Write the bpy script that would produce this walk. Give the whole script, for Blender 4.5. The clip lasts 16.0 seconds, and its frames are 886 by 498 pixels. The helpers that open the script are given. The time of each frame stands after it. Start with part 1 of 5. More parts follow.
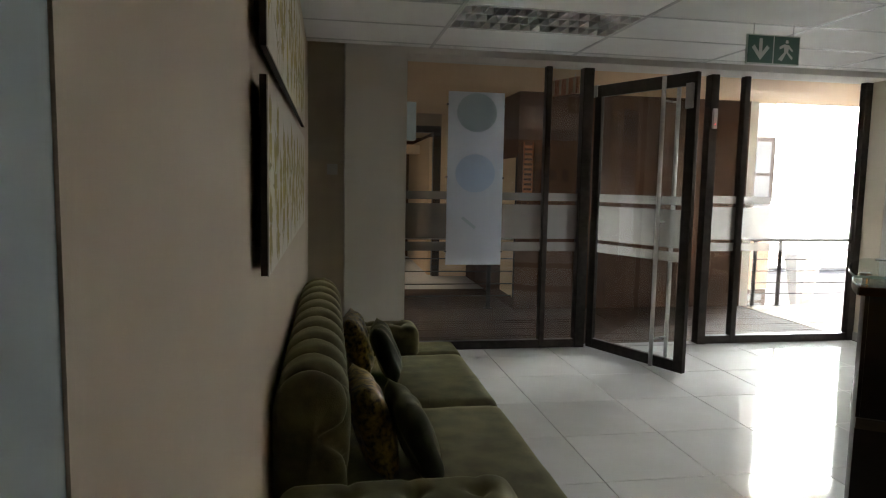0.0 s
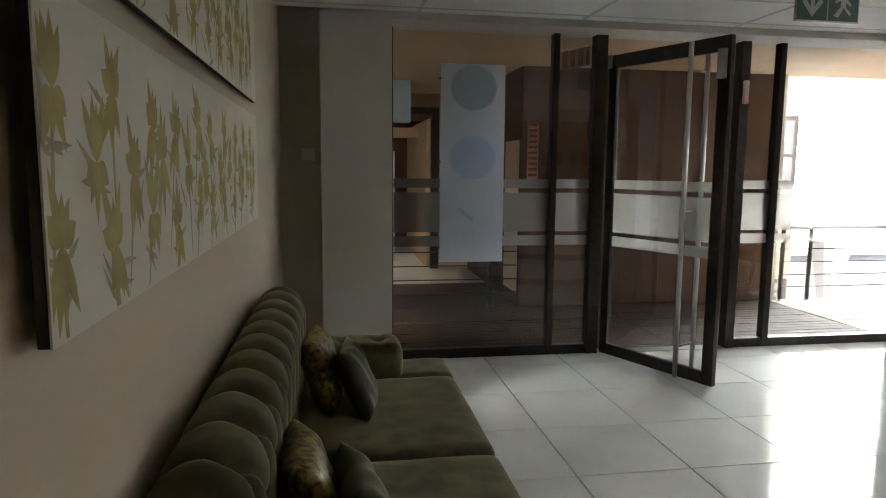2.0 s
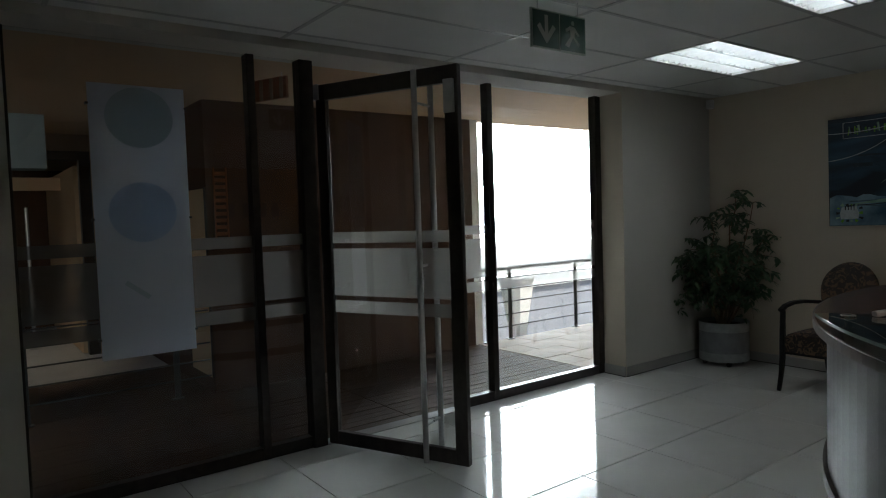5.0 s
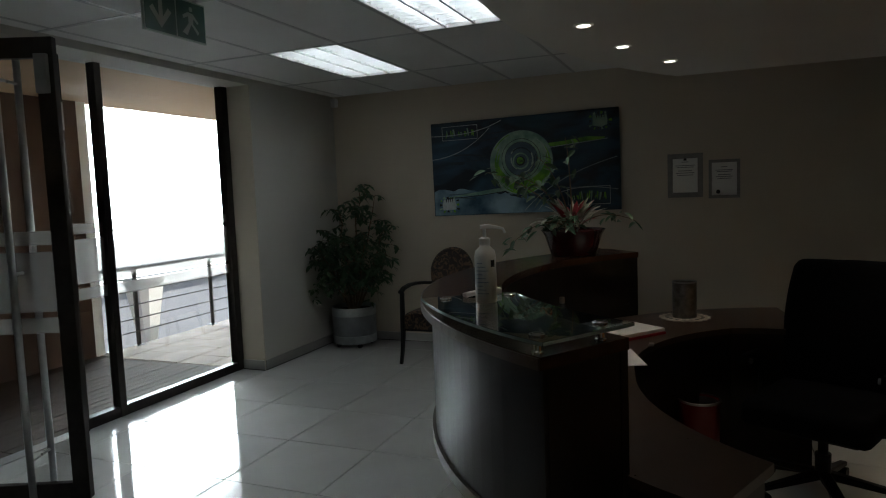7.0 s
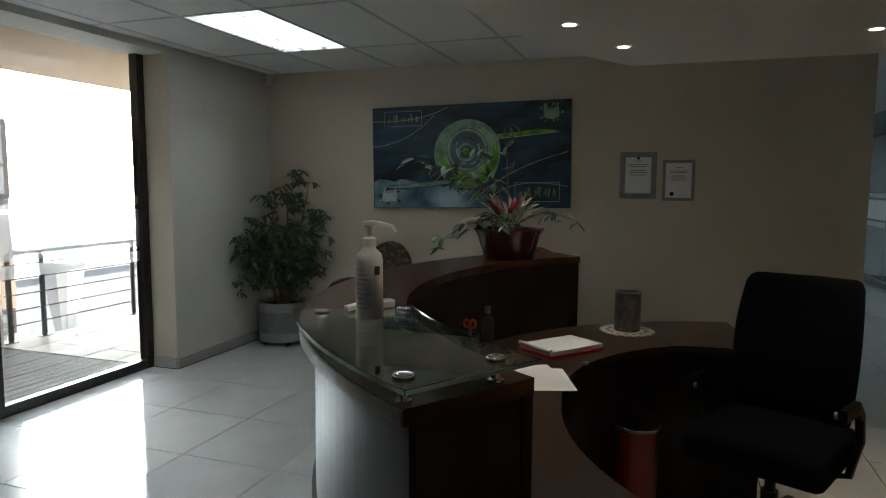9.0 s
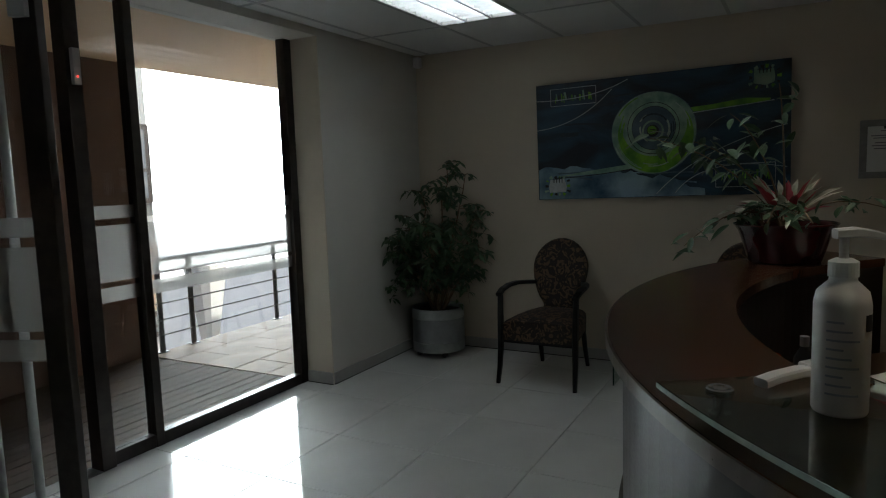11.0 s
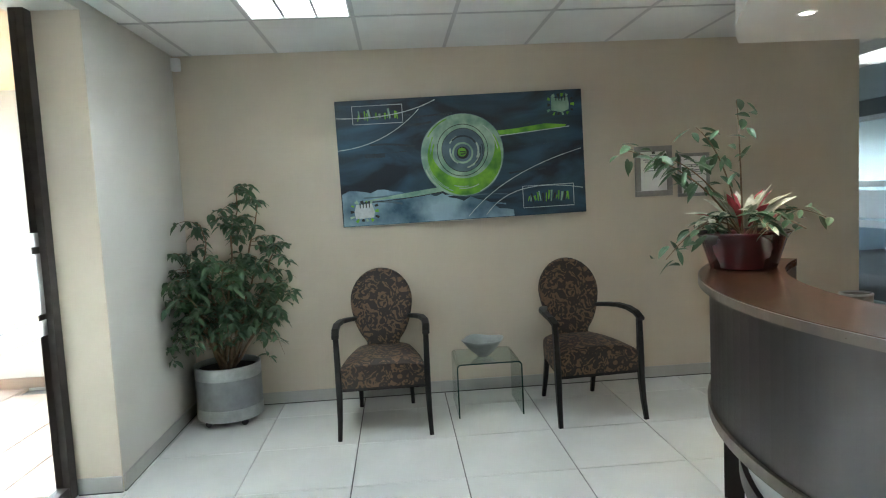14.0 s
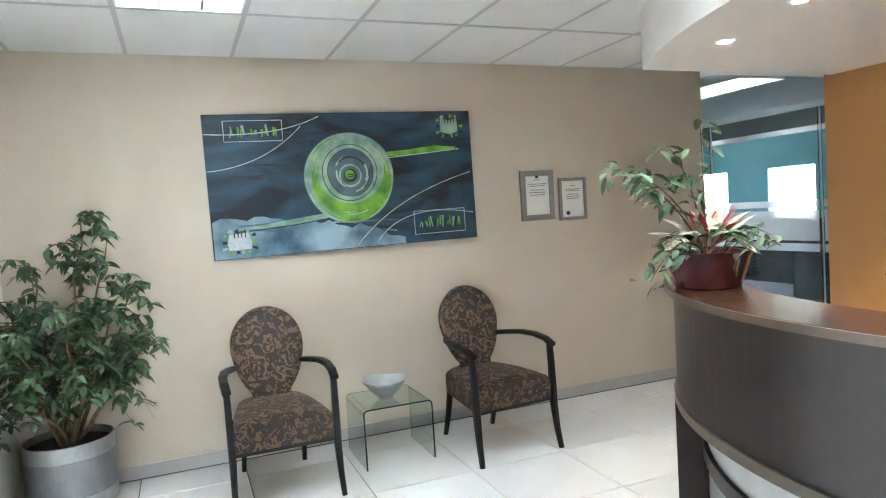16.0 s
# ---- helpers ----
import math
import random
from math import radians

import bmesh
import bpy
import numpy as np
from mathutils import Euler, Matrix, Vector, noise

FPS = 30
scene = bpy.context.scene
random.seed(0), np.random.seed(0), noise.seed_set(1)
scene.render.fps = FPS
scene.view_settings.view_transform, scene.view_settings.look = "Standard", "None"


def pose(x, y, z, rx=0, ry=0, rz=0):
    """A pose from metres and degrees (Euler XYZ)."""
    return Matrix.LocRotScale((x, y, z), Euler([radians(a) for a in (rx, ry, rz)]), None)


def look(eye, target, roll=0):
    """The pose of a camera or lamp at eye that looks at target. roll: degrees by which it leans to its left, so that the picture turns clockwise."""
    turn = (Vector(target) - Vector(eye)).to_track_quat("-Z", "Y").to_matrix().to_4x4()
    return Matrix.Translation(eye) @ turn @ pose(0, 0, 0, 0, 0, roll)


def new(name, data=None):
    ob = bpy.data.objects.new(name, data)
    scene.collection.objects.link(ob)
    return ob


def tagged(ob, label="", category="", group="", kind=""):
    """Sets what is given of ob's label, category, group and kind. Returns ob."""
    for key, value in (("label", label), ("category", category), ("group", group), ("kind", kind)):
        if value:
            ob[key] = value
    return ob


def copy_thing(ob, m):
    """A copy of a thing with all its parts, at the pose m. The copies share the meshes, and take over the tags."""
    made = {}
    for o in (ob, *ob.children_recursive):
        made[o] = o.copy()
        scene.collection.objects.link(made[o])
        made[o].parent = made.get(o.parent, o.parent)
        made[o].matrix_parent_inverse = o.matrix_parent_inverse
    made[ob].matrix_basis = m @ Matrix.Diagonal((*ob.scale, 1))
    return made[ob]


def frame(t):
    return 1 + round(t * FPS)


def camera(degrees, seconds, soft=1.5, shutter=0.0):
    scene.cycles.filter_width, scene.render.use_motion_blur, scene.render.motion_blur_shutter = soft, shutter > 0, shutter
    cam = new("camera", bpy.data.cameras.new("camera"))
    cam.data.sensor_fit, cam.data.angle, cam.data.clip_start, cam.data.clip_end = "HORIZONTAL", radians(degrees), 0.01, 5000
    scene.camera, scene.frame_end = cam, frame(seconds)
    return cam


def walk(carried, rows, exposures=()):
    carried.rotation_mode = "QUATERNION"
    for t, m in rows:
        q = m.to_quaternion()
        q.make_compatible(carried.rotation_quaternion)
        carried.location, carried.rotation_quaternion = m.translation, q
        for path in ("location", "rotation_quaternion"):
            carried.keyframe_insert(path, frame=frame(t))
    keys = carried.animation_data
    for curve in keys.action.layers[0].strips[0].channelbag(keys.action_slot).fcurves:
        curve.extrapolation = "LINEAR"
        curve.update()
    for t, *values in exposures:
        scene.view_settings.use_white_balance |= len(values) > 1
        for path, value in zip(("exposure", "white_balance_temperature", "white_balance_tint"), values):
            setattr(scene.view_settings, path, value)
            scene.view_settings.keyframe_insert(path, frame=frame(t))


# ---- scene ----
cam = camera(67.9, 16.0, 1.1)
PATH = [
    (0, (0.136, 0.026, 1.472), (0.477, 1.987, 1.274), 1.1),
    (0.5, (0.155, 0.195, 1.473), (0.507, 2.151, 1.245), -0.6),
    (1, (0.2, 0.349, 1.472), (0.506, 2.314, 1.253), -0.5),
    (1.5, (0.3, 0.548, 1.485), (0.582, 2.518, 1.29), 1.0),
    (2, (0.352, 0.701, 1.482), (0.674, 2.66, 1.239), 0.5),
    (2.5, (0.374, 0.932, 1.491), (0.854, 2.868, 1.344), -0.2),
    (3, (0.407, 1.118, 1.479), (1.008, 3.018, 1.301), -0.5),
    (3.2, (0.437, 1.185, 1.484), (1.023, 3.09, 1.316), -0.3),
    (5.3, (0.523, 1.75, 1.502), (1.847, 3.245, 1.387), -2.6),
    (5.5, (0.518, 1.749, 1.528), (1.924, 3.166, 1.396), -3.0),
    (6, (0.541, 1.751, 1.526), (2.15, 2.93, 1.39), -3.0),
    (6.5, (0.56, 1.74, 1.523), (2.299, 2.716, 1.37), -2.8),
    (7, (0.552, 1.71, 1.522), (2.393, 2.473, 1.351), -2.2),
    (7.5, (0.57, 1.691, 1.52), (2.476, 2.27, 1.336), -2.3),
    (8, (0.652, 1.691, 1.514), (2.571, 2.204, 1.281), -1.9),
    (8.5, (0.847, 1.659, 1.513), (2.754, 2.235, 1.332), -1.1),
    (9, (1.028, 1.672, 1.508), (2.908, 2.325, 1.312), 0.3),
    (9.5, (1.156, 1.813, 1.51), (2.955, 2.657, 1.278), -1.4),
    (10, (1.305, 1.982, 1.501), (3.061, 2.912, 1.274), -1.9),
    (10.2, (1.347, 2.049, 1.501), (3.066, 3.049, 1.286), -2.2),
    (12.3, (1.644, 3.148, 1.478), (3.555, 3.713, 1.299), -2.7),
    (12.5, (1.63, 3.243, 1.465), (3.569, 3.701, 1.299), -3.1),
    (13, (1.612, 3.508, 1.471), (3.6, 3.656, 1.311), -1.8),
    (13.5, (1.637, 3.752, 1.501), (3.627, 3.72, 1.304), -2.9),
    (14, (1.753, 3.886, 1.493), (3.741, 3.753, 1.328), -2.9),
    (14.5, (1.89, 4.087, 1.502), (3.872, 3.88, 1.33), -3.9),
    (15, (1.975, 4.297, 1.501), (3.924, 3.872, 1.35), -3.0),
    (15.5, (2.067, 4.463, 1.51), (3.958, 3.832, 1.349), -2.5),
    (16, (2.268, 4.477, 1.502), (4.122, 3.735, 1.392), -3.6),
]
walk(cam, [(r[0], look(*r[1:])) for r in PATH], [(0.0, 2.87, 7100, 13), (0.5, 2.87, 7100, 13), (1.5, 2.87, 7100, 13), (2.5, 2.92, 6850, 12), (3.0, 2.32, 6650, 10), (3.2, 2.22, 6600, 10), (5.3, 1.22, 6450, 8), (7.0, 1.22, 6450, 8), (7.5, 1.52, 6450, 8), (8.0, 2.27, 6450, 6), (9.0, 2.37, 6450, 8), (9.5, 2.02, 6450, 8), (10.2, 1.77, 6450, 8), (12.3, 0.72, 6450, 6), (12.6, 0.92, 6450, 6), (13.0, 2.57, 6400, 2), (13.5, 4.07, 6250, 8), (14.0, 4.27, 6250, 5), (14.5, 4.95, 6200, 10), (15.0, 5.09, 6180, 10), (15.5, 5.25, 6150, 10), (16.0, 5.22, 6200, 12)]
)

# ---- light ----
world = bpy.data.worlds.new("sky")
scene.world = world
world.use_nodes = True
wn = world.node_tree.nodes
sky = wn.new("ShaderNodeTexSky")
sky.sky_type = 'NISHITA'
sky.sun_disc = False
sky.sun_elevation = radians(65)
sky.sun_rotation = radians(170)
wn["Background"].inputs["Strength"].default_value = 0.11
world.node_tree.links.new(sky.outputs[0], wn["Background"].inputs[0])

sun = new("sun", bpy.data.lights.new("sun", 'SUN'))
sun.data.energy = 3.8
sun.data.angle = radians(0.5)
sun.data.color = (1.0, 0.95, 0.88)
sun.matrix_world = look((3.48, -1.26, 20.0), (2.0, 7.0, 2.0))


# ---- materials ----
def mat(name, color, rough=0.5, metal=0.0, var=0.12, scale=8.0, bump=0.0, bscale=60.0, coat=0.0, color2=None, spec=0.5):
    """A surface with slow stains and fine grain over a base colour."""
    m = bpy.data.materials.new(name)
    m.use_nodes = True
    nt = m.node_tree
    N, L = nt.nodes, nt.links
    b = N["Principled BSDF"]
    b.inputs["Roughness"].default_value = rough
    b.inputs["Metallic"].default_value = metal
    b.inputs["Coat Weight"].default_value = coat
    b.inputs["Specular IOR Level"].default_value = spec
    tc = N.new("ShaderNodeTexCoord")
    n1 = N.new("ShaderNodeTexNoise")
    n1.inputs["Scale"].default_value = scale
    n1.inputs["Detail"].default_value = 6
    L.new(tc.outputs["Object"], n1.inputs["Vector"])
    r = N.new("ShaderNodeValToRGB")
    c2 = color2 or tuple(min(1, c * (1 - var)) for c in color)
    c1 = tuple(min(1, c * (1 + var * 0.5)) for c in color) if not color2 else color
    r.color_ramp.elements[0].position = 0.35
    r.color_ramp.elements[1].position = 0.65
    r.color_ramp.elements[0].color = (*c2, 1)
    r.color_ramp.elements[1].color = (*c1, 1)
    L.new(n1.outputs["Fac"], r.inputs["Fac"])
    L.new(r.outputs["Color"], b.inputs["Base Color"])
    n2 = N.new("ShaderNodeTexNoise")
    n2.inputs["Scale"].default_value = bscale
    n2.inputs["Detail"].default_value = 4
    L.new(tc.outputs["Object"], n2.inputs["Vector"])
    mr = N.new("ShaderNodeMapRange")
    mr.inputs["To Min"].default_value = max(0.0, rough - 0.06)
    mr.inputs["To Max"].default_value = min(1.0, rough + 0.06)
    L.new(n2.outputs["Fac"], mr.inputs["Value"])
    L.new(mr.outputs["Result"], b.inputs["Roughness"])
    if bump:
        bp = N.new("ShaderNodeBump")
        bp.inputs["Strength"].default_value = bump
        bp.inputs["Distance"].default_value = 0.01
        L.new(n2.outputs["Fac"], bp.inputs["Height"])
        L.new(bp.outputs["Normal"], b.inputs["Normal"])
    return m


def glow(name, color, power):
    m = bpy.data.materials.new(name)
    m.use_nodes = True
    b = m.node_tree.nodes["Principled BSDF"]
    b.inputs["Base Color"].default_value = (*color, 1)
    b.inputs["Emission Color"].default_value = (*color, 1)
    b.inputs["Emission Strength"].default_value = power
    return m


def glass(name, color=(0.95, 0.98, 0.97), rough=0.0, weight=1.0):
    m = bpy.data.materials.new(name)
    m.use_nodes = True
    b = m.node_tree.nodes["Principled BSDF"]
    b.inputs["Base Color"].default_value = (*color, 1)
    b.inputs["Roughness"].default_value = rough
    b.inputs["Transmission Weight"].default_value = weight
    b.inputs["IOR"].default_value = 1.45
    return m


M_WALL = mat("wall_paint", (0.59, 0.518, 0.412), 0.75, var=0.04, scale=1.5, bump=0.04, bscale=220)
# wall paint toned warmer and darker, to offset bluish daylight on the west wall
M_WALLW = mat("west_wall_paint_toned", (0.53, 0.435, 0.325), 0.75, var=0.04, scale=1.5, bump=0.04, bscale=220)
M_PALE = mat("pale_wall_paint", (0.62, 0.60, 0.55), 0.75, var=0.04, scale=1.5, bump=0.04, bscale=220)
M_BLUE = mat("blue_grey_paint", (0.34, 0.41, 0.43), 0.7, var=0.05, scale=2)
M_ORANGE = mat("orange_paint", (0.50, 0.25, 0.085), 0.7, var=0.06, scale=1.6, bump=0.05, bscale=200)
M_CEIL = mat("ceiling_tile", (0.74, 0.74, 0.73), 0.9, var=0.03, scale=3, bump=0.15, bscale=300)
M_BULK = mat("bulkhead_paint", (0.76, 0.74, 0.70), 0.8, var=0.03, scale=2)
# grid bars greyed: the shade of the gaps at tile edges is in this colour
M_GRID = mat("grid_steel_gap_shade", (0.47, 0.47, 0.47), 0.45, var=0.03)
M_TBAR = mat("white_steel", (0.75, 0.75, 0.74), 0.4, var=0.02)
M_TILE = mat("porcelain_tile", (0.72, 0.73, 0.71), 0.075, var=0.05, scale=2.5, bscale=30)
M_GROUT = mat("grout", (0.09, 0.088, 0.085), 0.9, var=0.2, scale=30)
M_SKIRT = mat("grey_skirting", (0.42, 0.41, 0.39), 0.4, var=0.05)
M_FRAME = mat("dark_bronze_aluminium", (0.050, 0.041, 0.036), 0.38, metal=0.5, var=0.2, scale=20)
M_STEEL = mat("brushed_steel", (0.50, 0.50, 0.50), 0.40, metal=1.0, var=0.05, scale=40)
M_GLASS = glass("clear_glass")


def film(name, color, clear):
    """Thin frosted film: part see-through, part light-scattering."""
    m = bpy.data.materials.new(name)
    m.use_nodes = True
    N, L = m.node_tree.nodes, m.node_tree.links
    N.remove(N["Principled BSDF"])
    tr, tl, di = N.new("ShaderNodeBsdfTransparent"), N.new("ShaderNodeBsdfTranslucent"), N.new("ShaderNodeBsdfDiffuse")
    tl.inputs["Color"].default_value = (*color, 1)
    di.inputs["Color"].default_value = (*color, 1)
    m1, m2 = N.new("ShaderNodeMixShader"), N.new("ShaderNodeMixShader")
    m1.inputs["Fac"].default_value = 0.35
    L.new(tl.outputs[0], m1.inputs[1])
    L.new(di.outputs[0], m1.inputs[2])
    m2.inputs["Fac"].default_value = clear
    L.new(m1.outputs[0], m2.inputs[1])
    L.new(tr.outputs[0], m2.inputs[2])
    L.new(m2.outputs[0], N["Material Output"].inputs["Surface"])
    return m


M_FROST = film("frosted_film", (0.37, 0.36, 0.34), 0.50)


# ---- building helpers ----
def part(name, bm, material, parent=None, label="", smooth=False, kind="", category=""):
    """Links a bmesh as one mesh object, under a parent if one is given."""
    me = bpy.data.meshes.new(name)
    bm.normal_update()
    bm.to_mesh(me)
    bm.free()
    me.materials.append(material)
    if smooth:
        for p in me.polygons:
            p.use_smooth = True
    ob = new(name, me)
    if parent:
        ob.parent = parent
    return tagged(ob, label, category, kind=kind)


def thing(name, label, category, m=None, group=""):
    ob = new(name)
    ob.empty_display_size = 0.1
    if m is not None:
        ob.matrix_basis = m
    return tagged(ob, label, category, group)


def box(x0, x1, y0, y1, z0, z1, bevel=0.0, bm=None, seg=2):
    """A box between two corners, its edges rounded by bevel."""
    own = bmesh.new()
    bmesh.ops.create_cube(own, size=1)
    for v in own.verts:
        v.co = Vector((x0 + (v.co.x + 0.5) * (x1 - x0), y0 + (v.co.y + 0.5) * (y1 - y0), z0 + (v.co.z + 0.5) * (z1 - z0)))
    if bevel:
        bmesh.ops.bevel(own, geom=own.edges[:], offset=bevel, segments=seg, affect='EDGES', profile=0.6)
    if bm is None:
        return own
    return merge(bm, own)


def merge(bm, own):
    me = bpy.data.meshes.new("tmp")
    own.to_mesh(me)
    own.free()
    bm.from_mesh(me)
    bpy.data.meshes.remove(me)
    return bm


def lathe(profile, n=32, bm=None):
    """A turned body from (radius, height) pairs."""
    own = bmesh.new()
    rings = []
    for r, z in profile:
        rings.append([own.verts.new((r * math.cos(2 * math.pi * i / n), r * math.sin(2 * math.pi * i / n), z)) for i in range(n)] if r > 1e-5 else [own.verts.new((0, 0, z))])
    for a, b in zip(rings, rings[1:]):
        for i in range(n):
            j = (i + 1) % n
            if len(a) == 1 and len(b) > 1:
                own.faces.new((a[0], b[j], b[i]))
            elif len(b) == 1 and len(a) > 1:
                own.faces.new((a[i], a[j], b[0]))
            elif len(a) > 1:
                own.faces.new((a[i], a[j], b[j], b[i]))
    bmesh.ops.recalc_face_normals(own, faces=own.faces[:])
    return merge(bm, own) if bm else own


def sweep(points, shape, bm=None, up=Vector((0, 0, 1)), caps=True, scales=None):
    """A bar along points with the cross-section shape, a list of (side, up)."""
    own = bmesh.new()
    pts = [Vector(p) for p in points]
    rings = []
    for i, p in enumerate(pts):
        d = (pts[min(i + 1, len(pts) - 1)] - pts[max(i - 1, 0)]).normalized()
        u = up if abs(d.dot(up)) < 0.95 else Vector((1, 0, 0))
        s = d.cross(u).normalized()
        w = s.cross(d).normalized()
        k = scales[i] if scales else 1
        rings.append([own.verts.new(p + s * a * k + w * b * k) for a, b in shape])
    n = len(shape)
    for a, b in zip(rings, rings[1:]):
        for i in range(n):
            own.faces.new((a[i], a[(i + 1) % n], b[(i + 1) % n], b[i]))
    if caps:
        own.faces.new(rings[0])
        own.faces.new(rings[-1][::-1])
    bmesh.ops.recalc_face_normals(own, faces=own.faces[:])
    return merge(bm, own) if bm else own


def circle(r, n=10):
    return [(r * math.cos(2 * math.pi * i / n), r * math.sin(2 * math.pi * i / n)) for i in range(n)]


def rect(w, h):
    c = min(w, h) * 0.2
    w, h = w / 2, h / 2
    return [(-w + c, -h), (w - c, -h), (w, -h + c), (w, h - c), (w - c, h), (-w + c, h), (-w, h - c), (-w, -h + c)]


def prism(outline, z0, z1, bm=None):
    """A slab with the given outline, between two heights."""
    own = bmesh.new()
    lo = [own.verts.new((x, y, z0)) for x, y in outline]
    hi = [own.verts.new((x, y, z1)) for x, y in outline]
    n = len(outline)
    own.faces.new(lo[::-1])
    own.faces.new(hi)
    for i in range(n):
        own.faces.new((lo[i], lo[(i + 1) % n], hi[(i + 1) % n], hi[i]))
    bmesh.ops.recalc_face_normals(own, faces=own.faces[:])
    return merge(bm, own) if bm else own


def arc(cx, cy, r, a0, a1, n):
    return [(cx + r * math.cos(radians(a0 + (a1 - a0) * i / n)), cy + r * math.sin(radians(a0 + (a1 - a0) * i / n))) for i in range(n + 1)]


# ---- setting ----
CEIL = 2.56
XW, XE, YN, YG, YB = -0.04, 6.63, 5.42, 5.69, 0.42
SOFF = 2.51


def wall(name, x0, x1, y0, y1, z0, z1, material, label):
    return tagged(part(name, box(x0, x1, y0, y1, z0, z1), material), label, "wall", kind="structure")


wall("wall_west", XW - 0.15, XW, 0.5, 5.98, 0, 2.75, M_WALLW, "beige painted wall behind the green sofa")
wall("wall_west_corridor", XW - 1.6, XW - 0.003, 0.30, 0.5, 0, 2.75, M_BLUE, "blue-grey painted corridor wall")
wall("wall_north_west", XW, 0.27, 5.72, 5.98, 0, 2.75, M_WALL, "shaded beige recess wall with a switch")
wall("wall_pier_west", 0.26, 0.755, YN, 5.77, 0, 2.75, M_PALE, "pale painted pier beside the glazing")
wall("wall_pier_east", 5.27, XE + 0.15, YN, 5.77, 0, 2.75, M_PALE, "pale painted wall beside the glazing")
wall("wall_reveal", 5.262, 5.27, YN + 0.001, 5.655, 0, SOFF, M_WALL, "beige painted reveal beside the glazing")
wall("wall_lintel", 0.755, 5.27, YN, 5.77, SOFF, 2.75, M_PALE, "painted lintel over the glazing")
wall("wall_east", XE, XE + 0.15, 0.31, YN, 0, 2.75, M_WALL, "beige painted wall with a large picture")
wall("wall_south", 1.3, 5.41, YB - 0.15, YB, 0, 2.75, M_ORANGE, "burnt orange painted wall behind the reception desk")
wall("wall_corridor_west", 1.3, 1.45, -3.0, YB - 0.15, 0, 2.75, M_WALL, "beige corridor wall")
wall("wall_corridor_south", -1.7, 1.3, -3.15, -3.0, 0, 2.75, M_WALL, "beige corridor end wall")
wall("wall_corridor_far", -1.85, -1.7, -3.15, 0.5, 0, 2.75, M_BLUE, "blue-grey corridor wall")
wall("wall_passage_west", 5.26, 5.41, -6.0, YB - 0.15, 0, 2.75, M_WALL, "beige passage wall")

# floor slab with recessed joints; the tiles come last
tagged(part("floor", box(-1.9, 14.0, -6.2, 5.75, -0.2, -0.012), M_GROUT), "grey grout bed under the floor tiles", "floor", kind="structure")

# suspended ceiling: panels with a grid of bars, cut at the bulkhead
X_BARS = [0.94 + 1.2 * i for i in range(-1, 5)]
Y_BARS = [4.68 - 0.6 * i for i in range(-1, 9)]
LAMPS = [(0.94, 4.08), (3.34, 2.88), (4.54, 4.08)]
cb = bmesh.new()
xs = [-1.9, *X_BARS, 6.78]
ys = sorted([5.42, *[y for y in Y_BARS if y < 5.4], 0.3, -3.2])
for xa, xb in zip(xs, xs[1:]):
    for ya, yb in zip(ys, ys[1:]):
        if any(abs(xa - lx) < 0.01 and abs(ya - ly) < 0.01 for lx, ly in LAMPS):
            continue
        box(xa + 0.010, xb - 0.010, ya + 0.010, yb - 0.010, CEIL, CEIL + 0.02, bm=cb)
tagged(part("ceiling", cb, M_CEIL), "white suspended ceiling of mineral tiles", "ceiling", kind="structure")
tb = bmesh.new()
for x in X_BARS:
    box(x - 0.012, x + 0.012, 0.3, 5.42, CEIL - 0.004, CEIL + 0.03, bm=tb)
for y in Y_BARS:
    if y < 5.4:
        box(-1.9, 6.63, y - 0.012, y + 0.012, CEIL - 0.003, CEIL + 0.03, bm=tb)
tagged(part("trim_ceiling_grid", tb, M_GRID), "steel ceiling grid, greyed for the shadow gaps beside the tiles", "trim", kind="structure")
tagged(part("ceiling_slab", box(-1.9, 14.0, -6.2, 5.98, 2.75, 2.9), M_CEIL), "concrete slab above the ceiling", "ceiling", kind="structure")

# curved bulkhead over the desk
out = [(1.3, YB), *[p for p in arc(3.33, -1.15, 3.7, 123.3, 56.7, 28)], (5.36, YB)]
tagged(part("ceiling_bulkhead", prism(out, 2.245, CEIL - 0.004), M_BULK), "white curved dropped ceiling over the desk", "ceiling", kind="structure")

# skirting
for i, (x0, x1, y0, y1) in enumerate([(XW, XW + 0.012, 0.5, 5.72), (XE - 0.012, XE, 0.31, YN), (5.27, XE - 0.012, YN - 0.012, YN), (5.250, 5.262, YN, 5.65),
                                      (0.26, 0.755, YN - 0.012, YN), (1.3, 5.41, YB, YB + 0.012)]):
    bb = tagged(part("baseboard_%d" % (i + 1), box(x0, x1, y0, y1, 0.007, 0.09, 0.002), M_SKIRT), "grey skirting board", "baseboard", kind="structure")
    part("base_seal", box(x0 + 0.001, x1 - 0.001, y0 + 0.001, y1 - 0.001, 0, 0.007), M_GROUT, bb)

# ---- glazed front ----
def mullion(name, x0, x1, y0, y1, z0, z1, parent=None):
    return part(name, box(x0, x1, y0, y1, z0, z1, 0.004), M_FRAME, parent)


def glazing(name, x0, x1, label):
    """One fixed light: sill, pane and three frosted bands."""
    ob = tagged(thing(name, label, "window"), kind="structure")
    mullion("sill_rail", x0, x1, YG - 0.03, YG + 0.04, 0.0, 0.075, ob)
    p = part("pane", box(x0, x1, YG + 0.001, YG + 0.011, 0.075, SOFF), M_GLASS, ob)
    p.visible_shadow = False
    for z0, z1 in FROST:
        f = part("frosted_band", box(x0 + 0.002, x1 - 0.002, YG - 0.003, YG - 0.001, z0, z1), M_FROST, ob, "frosted white film")
    return ob


